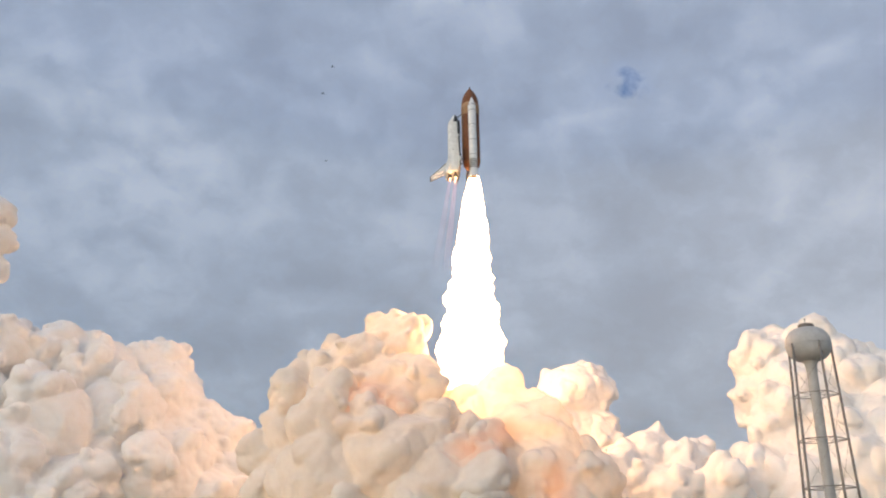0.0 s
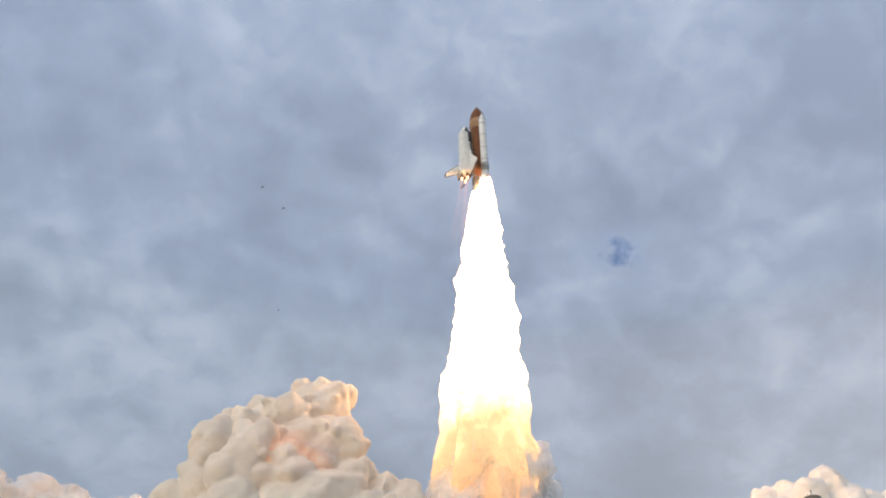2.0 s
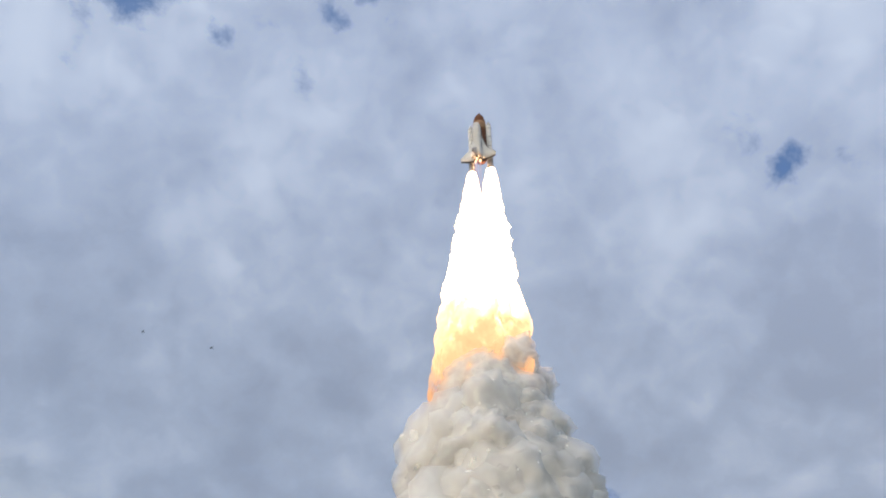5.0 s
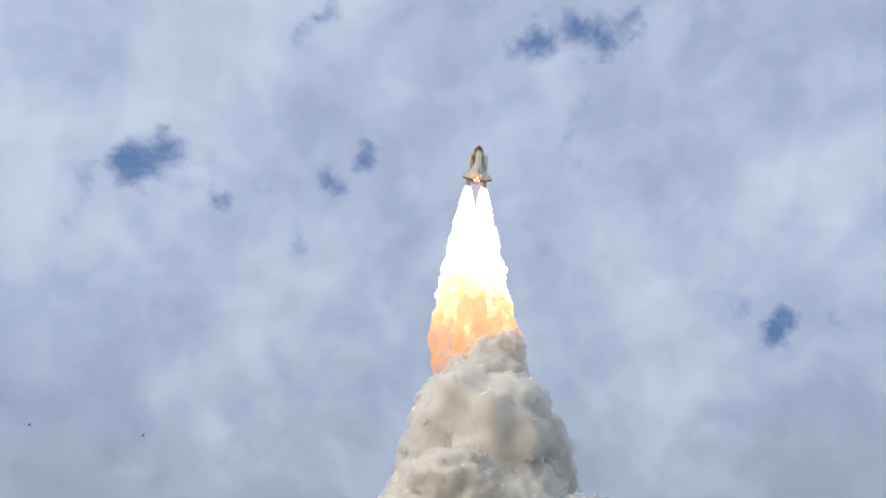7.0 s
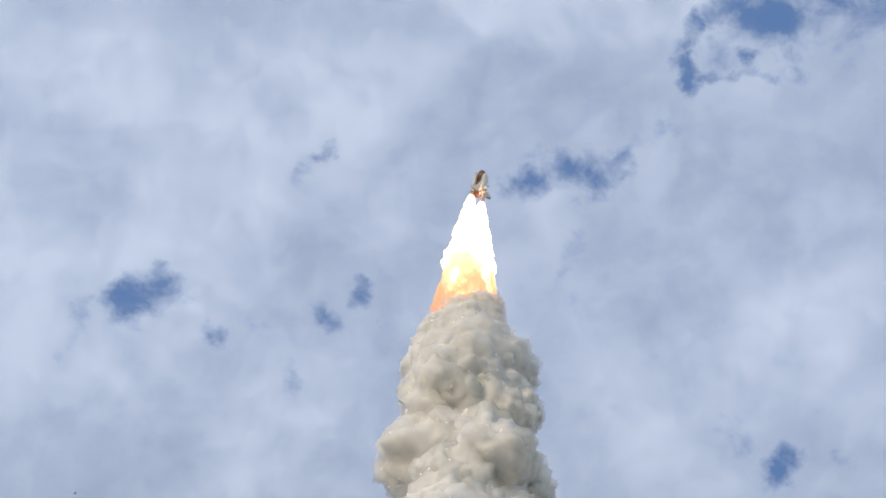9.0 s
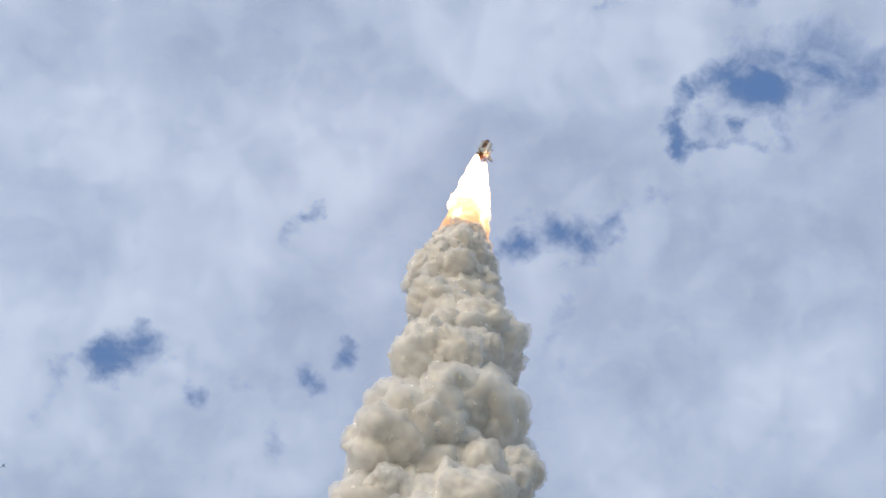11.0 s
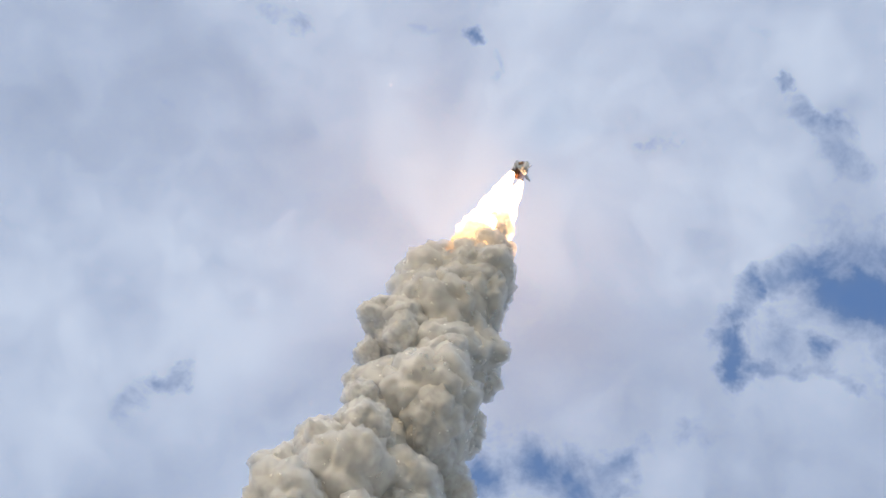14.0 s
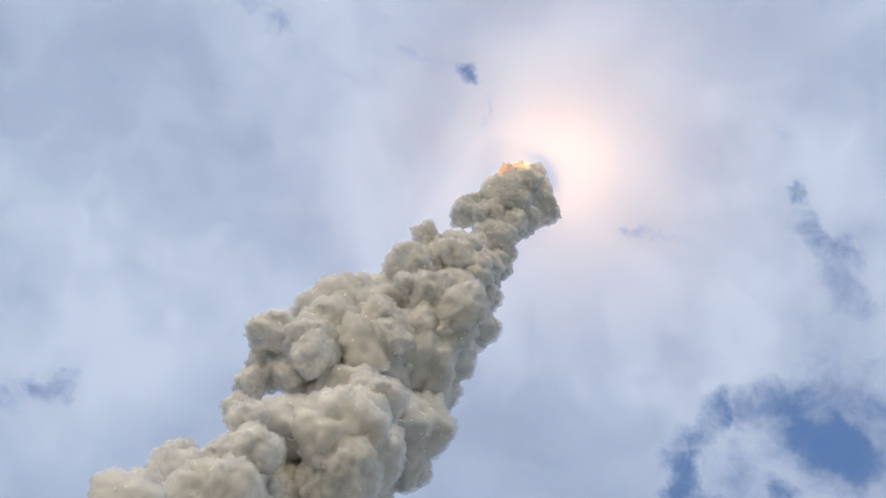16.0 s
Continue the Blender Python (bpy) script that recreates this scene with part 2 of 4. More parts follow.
    fray = math_node(nodes, links, "MULTIPLY", math_node(nodes, links, "SUBTRACT", wisps.outputs[0], 0.5), 2.4)
    thin = math_node(nodes, links, "MULTIPLY", math_node(nodes, links, "SUBTRACT", tufts.outputs[0], 0.6), 0.8)
    field = math_node(nodes, links, "ADD", math_node(nodes, links, "ADD", math_node(nodes, links, "MULTIPLY", gap, 1.6), fray), thin)
    open_sky = nodes.new("ShaderNodeMapRange")
    open_sky.interpolation_type = "SMOOTHSTEP"
    open_sky.inputs[1].default_value, open_sky.inputs[2].default_value = 0.3, 2.0
    links.new(field, open_sky.inputs[0])
    gap = math_node(nodes, links, "MULTIPLY", open_sky.outputs[0], math_node(nodes, links, "MINIMUM", math_node(nodes, links, "ADD", math_node(nodes, links, "MULTIPLY", gap, 2.5), 0.2), 1.0))

    big, mid, small = (noise_node(nodes, links, s, d, 0.55, w) for s, d, w in ((2.6, 4, plan), (6.5, 7, warped(5, 0.12, plan)), (19, 9, warped(14, 0.1, plan))))
    tone = math_node(nodes, links, "ADD", math_node(nodes, links, "MULTIPLY", big.outputs[0], 0.32), math_node(nodes, links, "MULTIPLY", mid.outputs[0], 0.42))
    tone = math_node(nodes, links, "ADD", tone, math_node(nodes, links, "MULTIPLY", small.outputs[0], 0.26))
    high = ramp(nodes, links, tone, [(0.41, (0.245, 0.340, 0.544)), (0.5, (0.398, 0.505, 0.723)), (0.585, (0.590, 0.700, 0.898))])
    low = ramp(nodes, links, tone, [(0.41, (0.135, 0.192, 0.307)), (0.5, (0.234, 0.308, 0.446)), (0.59, (0.401, 0.475, 0.619))])
    down = nodes.new("ShaderNodeMapRange")
    down.interpolation_type = "SMOOTHSTEP"
    down.inputs[1].default_value, down.inputs[2].default_value = 0.25, 1.0
    links.new(v, down.inputs[0])
    mx = nodes.new("ShaderNodeMix")
    mx.data_type = "RGBA"
    links.new(down.outputs[0], mx.inputs[0])
    links.new(high.outputs[0], mx.inputs[6])
    horizon = ramp(nodes, links, tone, [(0.41, (0.079, 0.115, 0.187)), (0.5, (0.132, 0.185, 0.278)), (0.59, (0.243, 0.310, 0.413))])
    sinking = nodes.new("ShaderNodeMapRange")
    sinking.interpolation_type = "SMOOTHSTEP"
    sinking.inputs[1].default_value, sinking.inputs[2].default_value = 1.1, 2.7
    links.new(v, sinking.inputs[0])
    deeper = nodes.new("ShaderNodeMix")
    deeper.data_type = "RGBA"
    links.new(sinking.outputs[0], deeper.inputs[0])
    links.new(low.outputs[0], deeper.inputs[6])
    links.new(horizon.outputs[0], deeper.inputs[7])
    links.new(deeper.outputs[2], mx.inputs[7])
    blue = nodes.new("ShaderNodeMix")
    blue.data_type = "RGBA"
    links.new(gap, blue.inputs[0])
    # thin, greyer cloud round the gaps
    worn = noise_node(nodes, links, 11, 8, 0.62, warped(9, 0.1, plan))
    thinned = nodes.new("ShaderNodeMapRange")
    thinned.interpolation_type = "SMOOTHSTEP"
    thinned.inputs[1].default_value, thinned.inputs[2].default_value = 0.43, 0.63
    thinned.inputs[4].default_value = 0.85
    links.new(worn.outputs[0], thinned.inputs[0])
    thinning = nodes.new("ShaderNodeMix")
    thinning.data_type = "RGBA"
    links.new(math_node(nodes, links, "MULTIPLY", thinned.outputs[0], halo), thinning.inputs[0])
    links.new(mx.outputs[2], thinning.inputs[6])
    thinning.inputs[7].default_value = (0.215, 0.315, 0.54, 1)
    links.new(thinning.outputs[2], blue.inputs[6])
    blue.inputs[7].default_value = (0.165, 0.325, 0.71, 1)
    scatter = ramp(nodes, links, gap, [(0.0, (0.37, 0.355, 0.35)), (0.8, (0.02, 0.02, 0.02))])
    links.new(scatter.outputs[0], bsdf.inputs["Base Color"])
    bsdf.inputs["Roughness"].default_value = 1
    bsdf.inputs["Specular IOR Level"].default_value = 0
    links.new(blue.outputs[2], bsdf.inputs["Emission Color"])
    bsdf.inputs["Emission Strength"].default_value = 0.585
    through_light, both = nodes.new("ShaderNodeBsdfTranslucent"), nodes.new("ShaderNodeAddShader")
    links.new(scatter.outputs[0], through_light.inputs[0])
    links.new(bsdf.outputs[0], both.inputs[0])
    links.new(through_light.outputs[0], both.inputs[1])
    links.new(both.outputs[0], nodes["Material Output"].inputs[0])
    return m


TRAIL_DARK, TRAIL_LIGHT = (0.95, 0.936, 0.902), (0.978, 0.968, 0.943)
SMOKE_TRAIL = [smoke_material("trail_smoke", TRAIL_DARK, TRAIL_LIGHT, 1.0, 0.15), veil_material("trail_veil", TRAIL_DARK, TRAIL_LIGHT, 0.3, 0.4)]
SMOKE_PAD = smoke_material("launch_steam", (0.93, 0.865, 0.8), (0.975, 0.94, 0.9), 14.0, 0.28)
SMOKE_DUSTY = smoke_material("dusty_launch_smoke", (0.83, 0.75, 0.65), (0.92, 0.855, 0.765), 14.0, 0.3)
FLAME, STREAK = flame_material(), streak_material()
BRIGHT = glow_material("white_hot_gas", (1, 0.6, 0.3), 6)
FOAM = painted("orange_brown_foam", (0.13, 0.05, 0.022), (0.2, 0.082, 0.037), 0.85, 0, 0.5, 5, 0.25)
FOAM_PALE = painted("pale_ribbed_foam", (0.32, 0.19, 0.1), (0.42, 0.26, 0.15), 0.85, 0, 0.5, 5, 0.25)
WHITE = painted("white_paint", (0.62, 0.62, 0.6), (0.82, 0.82, 0.8), 0.5, 0, 0.5, 4)
BLANKET = painted("white_thermal_blanket", (0.6, 0.6, 0.58), (0.8, 0.8, 0.78), 0.8, 0, 0.7, 5, 0.2)
TILE = painted("black_tile", (0.012, 0.012, 0.014), (0.03, 0.03, 0.032), 0.5, 0, 0.9, 8)
GREY_METAL = painted("scorched_metal", (0.09, 0.085, 0.08), (0.2, 0.19, 0.18), 0.4, 0.7, 1.2, 7)
BAND = painted("grey_joint_band", (0.22, 0.22, 0.21), (0.34, 0.33, 0.32), 0.6, 0, 1.5, 8)
WINDOW = painted("cockpit_glass", (0.01, 0.012, 0.015), (0.02, 0.022, 0.025), 0.1, 0, 2, 9, 0.0)
TANK_PAINT = painted("weathered_tank_paint", (0.33, 0.32, 0.3), (0.47, 0.46, 0.44), 0.55, 0, 0.25, 2.5, 0.1)
STEEL = painted("weathered_tower_steel", (0.16, 0.14, 0.12), (0.3, 0.27, 0.24), 0.6, 0.2, 0.4, 3)
FEATHER = painted("dark_feathers", (0.03, 0.03, 0.032), (0.1, 0.1, 0.1), 0.8, 0, 6, 40)
WING = painted("insect_wing", (0.4, 0.4, 0.4), (0.6, 0.6, 0.6), 0.3, 0, 30, 200, 0.0)
# ground out of view, paled so that it bounces light under the smoke
GROUND = painted("pale_bounce_scrub", (0.2, 0.19, 0.14), (0.45, 0.41, 0.33), 0.95, 0, 0.02, 0.4, 0.4)


# ---- mesh helpers ----
def part(name, bm, mat, parent=None, label="", smooth=True):
    """Links a bmesh as one mesh object under a thing or part."""
    me = bpy.data.meshes.new(name)
    bm.to_mesh(me)
    bm.free()
    me.materials.append(mat)
    if smooth:
        me.polygons.foreach_set("use_smooth", [True] * len(me.polygons))
    ob = new(name, me)
    ob.parent = parent
    return tagged(ob, label)


def lathe(profile, n=40, x=0.0, y=0.0):
    """A body of revolution about z from (radius, height) pairs."""
    bm = bmesh.new()
    rings = []
    for r, h in profile:
        if r < 1e-4:
            rings.append([bm.verts.new((x, y, h))])
        else:
            rings.append([bm.verts.new((x + r * math.cos(k * math.tau / n), y + r * math.sin(k * math.tau / n), h)) for k in range(n)])
    for a, b in zip(rings, rings[1:]):
        for k in range(n):
            j = (k + 1) % n
            if len(a) == 1 and len(b) > 1:
                bm.faces.new((a[0], b[j], b[k]))
            elif len(b) == 1 and len(a) > 1:
                bm.faces.new((a[k], a[j], b[0]))
            elif len(a) > 1:
                bm.faces.new((a[k], a[j], b[j], b[k]))
    bmesh.ops.recalc_face_normals(bm, faces=bm.faces)
    return bm


def loft(rings, closed=True):
    """A skin over rings of equal count; the ends are capped."""
    bm = bmesh.new()
    vs = [[bm.verts.new(p) for p in ring] for ring in rings]
    n = len(vs[0])
    for a, b in zip(vs, vs[1:]):
        for k in range(n):
            bm.faces.new((a[k], a[(k + 1) % n], b[(k + 1) % n], b[k]))
    bm.faces.new(vs[0])
    bm.faces.new(vs[-1])
    bmesh.ops.recalc_face_normals(bm, faces=bm.faces)
    return bm


def tube(a, b, r, n=10, r2=None):
    """A round bar from a to b."""
    a, b = Vector(a), Vector(b)
    turn = (b - a).to_track_quat("Z", "Y").to_matrix()
    r2 = r if r2 is None else r2
    return loft([[tuple(p + turn @ Vector((q * math.cos(k * math.tau / n), q * math.sin(k * math.tau / n), 0))) for k in range(n)] for p, q in ((a, r), (b, r2))])


def slab(outline, thick, axis):
    """A tapered plate: outline points in 3D, thickened along axis, thinner at the edge."""
    c = sum((Vector(p) for p in outline), Vector()) / len(outline)
    d = Vector(axis)
    rings = []
    for f, s in ((-1, 0.93), (-0.35, 1.0), (0.35, 1.0), (1, 0.93)):
        rings.append([tuple(c + (Vector(p) - c) * s + d * thick * 0.5 * f) for p in outline])
    return loft(rings)


def smoke_skin(name, lumps, seed, voxel, ragged, mat):
    """Lumps that bud into smaller and smaller lumps, grown together into one skin with a fine curled surface."""
    dice = random.Random(seed)
    shape = bmesh.new()
    bmesh.ops.create_icosphere(shape, subdivisions=2, radius=1.0)
    ball = [v.co.copy() for v in shape.verts]
    skin = [[v.index for v in f.verts] for f in shape.faces]
    shape.free()
    verts, faces = [], []

    def bud(at, r, level):
        first = len(verts)
        o = Vector((dice.uniform(-50, 50), dice.uniform(-50, 50), dice.uniform(-50, 50)))
        verts.extend(at + n * r * (0.92 + (0.1 + 0.25 * ragged) * noise.noise(n * 1.2 + o)) for n in ball)
        faces.extend([first + k for k in f] for f in skin)
        if level < 2:
            for _ in range((13, 9)[level]):
                way = Vector((dice.gauss(0, 1), dice.gauss(-0.3, 1), dice.gauss(0.25, 1))).normalized()
                ratio = 0.18 + 0.4 * dice.random() ** 1.5
                bud(at + way * r * (1.02 - 0.55 * ratio), r * ratio, level + 1)

    for x, y, z, r in lumps:
        bud(Vector((x, y, z)), r * 0.86, 0)
    for p in verts:
        p += ragged * voxel * (5.0 * noise.noise_vector(p * 0.05 / voxel) + 2.4 * noise.noise_vector(p * 0.15 / voxel))
    raw = bpy.data.meshes.new(name)
    raw.from_pydata(verts, [], faces)
    ob = new(name, raw)
    grow = ob.modifiers.new("grow", "REMESH")
    grow.mode, grow.voxel_size = "VOXEL", voxel
    soften = ob.modifiers.new("soften", "SMOOTH")
    soften.factor, soften.iterations = 0.5, 6
    me = bpy.data.meshes.new_from_object(ob.evaluated_get(bpy.context.evaluated_depsgraph_get()))
    ob.modifiers.clear()
    ob.data = me
    bpy.data.meshes.remove(raw)
    normals = [v.normal.copy() for v in me.vertices]
    for v, n in zip(me.vertices, normals):
        p = v.co / voxel
        p = p + 2.0 * noise.noise_vector(p * 0.12)
        push = 0.0
        for size, amp in ((8.5, 1.5), (3.6, 0.85)):
            push += amp * (0.8 - (1.15 * noise.voronoi(p / size)[0][0]) ** 2)
        v.co += n * push * voxel * ragged
    me.polygons.foreach_set("use_smooth", [True] * len(me.polygons))
    me.materials.clear()
    me.materials.append(mat)
    return ob


def billow(shells, seed, mats):
    """A cauliflower lump of smoke about one metre in radius, in shells: (detail, size, material index)."""
    verts, faces, kinds = [], [], []
    off = Vector((seed * 7.3, seed * 3.1, seed * 5.7))
    tear = off + Vector((1.7, 0, 0))
    for sub, size, kind in shells:
        bm = bmesh.new()
        bmesh.ops.create_icosphere(bm, subdivisions=sub, radius=1.0)
        first = len(verts)
        for v in bm.verts:
            n = v.co.normalized()
            p = n + 0.2 * noise.noise_vector(n * 2.2 + off)
            r = 0.6 + 0.26 * noise.noise(n * 1.2 + off)
            for freq, amp, o in ((1.7, 0.22, off), (3.4, 0.17, off), (6.8, 0.11, tear), (13.0, 0.06, tear)):
                f1 = noise.voronoi(p * freq + o)[0][0]
                r += amp * max(0.0, 1 - (1.2 * f1) ** 2)
            if kind:
                r += 0.07 * noise.noise(n * 4.1 + tear)
            verts.append(n * r * size)
        for f in bm.faces:
            faces.append([first + v.index for v in f.verts])
            kinds.append(kind)
        bm.free()
    me = bpy.data.meshes.new("billow")
    me.from_pydata(verts, [], faces)
    me.polygons.foreach_set("use_smooth", [True] * len(faces))
    me.polygons.foreach_set("material_index", kinds)
    for m in mats:
        me.materials.append(m)
    return me


# ---- setting ----
bm = bmesh.new()
bmesh.ops.create_grid(bm, x_segments=60, y_segments=60, size=4500)
for v in bm.verts:
    v.co.z = 0.25 * noise.noise(v.co * 0.004)
ground = tagged(part("ground", bm, GROUND), "unseen flat sandy scrub round the launch pad, paled to bounce light up", "ground", kind="structure")

CLOUD_H = 1500.0
rings = []
for i in range(61):
    th = radians(0.05 + i * 86 / 60)
    r = CLOUD_H / math.cos(min(th, radians(52)))
    rings.append([(r * math.sin(th) * math.cos(k * math.tau / 96), r * math.sin(th) * math.sin(k * math.tau / 96), r * math.cos(th)) for k in range(96)])
# the layer's far side, from overhead down to the horizon ahead
bm = bmesh.new()
vs = [[bm.verts.new(p) for p in ring] for ring in rings]
bm.faces.new(vs[0])
for a, b in zip(vs, vs[1:]):
    for k in range(96):
        j = (k + 1) % 96
        mid = (Vector(a[k].co) + Vector(b[j].co)) / 2
        if mid.y > -0.55 * mid.z:
            bm.faces.new((a[k], b[k], b[j], a[j]))
bmesh.ops.delete(bm, geom=[v for v in bm.verts if not v.link_faces], context="VERTS")
cloud = tagged(part("backdrop", bm, cloud_material()), "broken grey-white cloud layer with blue gaps", "clouds", kind="structure")
cloud.matrix_world = pose(0, 0, 1.6, -11.57, 2.81, -0.57)


# ---- the launch vehicle ----
def make_tank(stack):
    prof = [(0.0, 8.2), (1.6, 8.5), (2.9, 9.4), (3.8, 10.8), (4.2, 12.8), (4.2, 38.2)]
    tank = part("external_tank", lathe(prof, 48), FOAM, stack, "orange-brown foam-covered fuel tank")
    part("intertank", lathe([(4.2, 38.2), (4.26, 38.25), (4.26, 44.6), (4.2, 44.65)], 64), FOAM_PALE, tank, "paler ribbed band")
    nose = [(4.2, 44.65)]
    for k in range(1, 15):
        s = k / 15
        nose.append((4.2 * (1 - s**1.9) ** 0.82, 44.65 + 10.3 * s))
    nose += [(0.35, 54.7), (0.28, 55.6), (0.0, 56.1)]
    part("nose_cone", lathe(nose, 48), FOAM, tank)
    part("feed_line", tube((4.3, 1.6, 12.5), (4.3, 1.6, 43.5), 0.3), FOAM_PALE, tank)
    for y in (-2.2, 2.2):
        part("strut", tube((4.0, y, 13.2), (6.4, y * 1.1, 12.2), 0.25), GREY_METAL, tank)
    part("strut", tube((4.1, 0, 40.0), (6.3, 0, 37.8), 0.2), GREY_METAL, tank)
    # raised stringers of the band
    for k in range(36):
        a = k * math.tau / 36
        c, s = math.cos(a), math.sin(a)
        part("stringer", tube((4.28 * c, 4.28 * s, 38.5), (4.28 * c, 4.28 * s, 44.3), 0.07, 4), FOAM_PALE, tank, smooth=False)


def make_booster(stack, side):
    y = side * 6.3
    prof = [(0.0, 45.5), (0.35, 45.2), (0.9, 43.6), (1.5, 41.8), (1.86, 40.6), (1.86, 5.4)]
    body = part("booster", lathe(prof, 36, 0, y), WHITE, stack, "white solid rocket booster")
    for h in (40.4, 37.2, 29.0, 20.6, 12.4, 6.6):
        part("joint_ring", lathe([(1.86, h), (1.93, h + 0.03), (1.93, h + 0.27), (1.86, h + 0.3)], 36, 0, y), BAND, body, "grey joint ring")
    for h in (5.6, 6.6, 7.6, 8.6, 9.6):
        part("stiffener_ring", lathe([(1.86, h), (2.05, h + 0.04), (2.05, h + 0.3), (1.86, h + 0.34)], 36, 0, y), GREY_METAL, body, "scorched stiffener ring")
    part("aft_skirt", lathe([(1.88, 5.4), (2.0, 4.2), (2.6, 0.8), (2.62, 0.7), (2.4, 0.7), (1.7, 4.6)], 36, 0, y), WHITE, body)
    part("nozzle", lathe([(0.9, 2.2), (1.3, 1.0), (1.88, -1.35), (1.9, -1.4), (1.75, -1.35), (0.8, 2.0)], 32, 0, y), GREY_METAL, body, "dark flared nozzle")
    part("cable_tunnel", tube((-1.3 * 0.9, y + side * 1.35, 6), (-1.3 * 0.9, y + side * 1.35, 40), 0.16, 6), WHITE, body)
    part("strut", tube((0, side * 4.1, 13), (0, side * 4.6, 12.6), 0.4), GREY_METAL, body)
    part("strut", tube((0, side * 4.2, 41), (0, side * 4.6, 40.8), 0.4), GREY_METAL, body)


def make_orbiter(stack):
    # cross-sections up the body: height, belly, back, half-width
    secs = [(8.6, 5.9, 11.9, 3.3), (9.2, 5.8, 12.0, 3.4), (12, 5.75, 11.6, 3.0), (16, 5.75, 11.2, 2.75), (24, 5.8, 11.1, 2.65), (32, 5.85, 11.1, 2.65),
            (34.5, 5.9, 11.15, 2.65), (36.2, 6.0, 10.9, 2.6), (37.6, 6.15, 10.1, 2.4), (38.8, 6.35, 9.5, 2.05), (40.0, 6.65, 9.0, 1.55), (40.9, 7.0, 8.5, 0.95), (41.3, 7.4, 8.0, 0.4)]
    n = 28
    rings = []
    for h, lo, hi, w in secs:
        ring = []
        for k in range(n):
            a = k * math.tau / n
            c, s = math.cos(a), math.sin(a)
            e = 0.62
            x = (lo + hi) / 2 + (hi - lo) / 2 * math.copysign(abs(c) ** e, c)
            ring.append((x, w * math.copysign(abs(s) ** e, s), h))
        rings.append(ring)
    orb = part("orbiter", loft(rings), BLANKET, stack, "white winged orbiter with black chin and belly")
    # black tiles: nose cap shell and belly shell, just proud of the body
    nose = []
    for h, lo, hi, w in secs[7:]:
        nose.append([((lo + hi) / 2 + ((hi - lo) / 2 + (0.06 if math.cos(k * math.tau / n) < 0.12 else -0.12)) * math.copysign(abs(math.cos(k * math.tau / n)) ** 0.62, math.cos(k * math.tau / n)),
                      (w + (0.06 if math.cos(k * math.tau / n) < 0.12 else -0.12)) * math.copysign(abs(math.sin(k * math.tau / n)) ** 0.62, math.sin(k * math.tau / n)), h + (0.06 if h > 41 else 0)) for k in range(n)])
    part("nose_tiles", loft(nose), TILE, orb, "black tiled chin")
    part("belly_tiles", slab([(6.1, -2.84, 9), (6.1, -2.84, 34), (6.2, -2.55, 37.0), (6.2, 2.55, 37.0), (6.1, 2.84, 34), (6.1, 2.84, 9)], 1.25, (1, 0, 0)), TILE, orb, "black tiled belly")
    for k in range(6):
        y = (k - 2.5) * 0.62
        part("cockpit_window", slab([(10.62 - abs(y) * 0.16, y - 0.24, 36.35), (10.62 - abs(y) * 0.16, y + 0.24, 36.35), (10.25 - abs(y) * 0.2, y + 0.22, 37.3), (10.25 - abs(y) * 0.2, y - 0.22, 37.3)], 0.34, (0.9, 0, 0.4)), WINDOW, orb, "dark cockpit window", smooth=False)
    # payload bay doors with their seam
    for s in (-1, 1):
        part("bay_door", slab([(11.12, s * 0.06, 15.5), (11.12, s * 0.06, 33.4), (10.9, s * 1.7, 33.4), (10.9, s * 1.7, 15.5)], 0.16, (1, 0, 0)), BLANKET, orb)
        wing = part("wing", slab([(6.35, s * 2.6, 30.0), (6.35, s * 3.1, 27.5), (6.35, s * 5.2, 20.0), (6.4, s * 6.3, 17.4), (6.7, s * 11.9, 11.4), (6.7, s * 11.9, 9.3), (6.45, s * 6.0, 8.0), (6.35, s * 2.6, 8.0)], 0.95, (1, 0, 0)), BLANKET, orb)
        part("leading_edge", loft([[(x + dx, s * y + s * dy, h + dy) for dx, dy in ((-0.45, -0.1), (0, 0.28), (0.45, -0.1))] for x, y, h in ((6.35, 3.1, 27.5), (6.35, 5.2, 20.0), (6.4, 6.3, 17.4), (6.7, 11.9, 11.4))]), TILE, wing, "dark leading edge")
        part("elevon", slab([(6.45, s * 3.0, 8.0), (6.48, s * 6.0, 8.0), (6.7, s * 11.7, 9.2), (6.7, s * 11.7, 8.2), (6.45, s * 6.0, 6.5), (6.4, s * 3.0, 6.5)], 0.4, (1, 0, 0)), TILE, wing, "dark elevon")
        part("wing_belly", slab([(5.86, s * 2.6, 29), (5.86, s * 5.1, 19.8), (5.9, s * 6.2, 17.2), (6.2, s * 11.6, 11.2), (6.2, s * 11.6, 9.4), (5.9, s * 2.6, 8.1)], 0.2, (1, 0, 0)), TILE, wing, "black tiled wing belly")
        pod = loft([[(11.0 + r * math.cos(a), s * 2.3 + r * 0.85 * math.sin(a), h) for a in [k * math.tau / 16 for k in range(16)]] for h, r in ((7.4, 1.1), (8.2, 1.45), (10.5, 1.5), (13.0, 1.2), (15.0, 0.6), (15.8, 0.15))])
        pod = part("engine_pod", pod, BLANKET, orb, "white manoeuvring engine pod")
        part("pod_nozzle", lathe([(0.3, 7.6), (0.62, 6.2), (0.55, 6.2), (0.2, 7.5)], 16, 11.3, s * 2.4), GREY_METAL, pod)
    fin = part("tail_fin", slab([(11.2, 0, 15.6), (12.4, 0, 13.4), (19.5, 0, 6.3), (19.6, 0, 5.0), (12.0, 0, 9.6), (11.2, 0, 9.8)], 0.7, (0, 1, 0)), BLANKET, orb, "swept white tail fin")
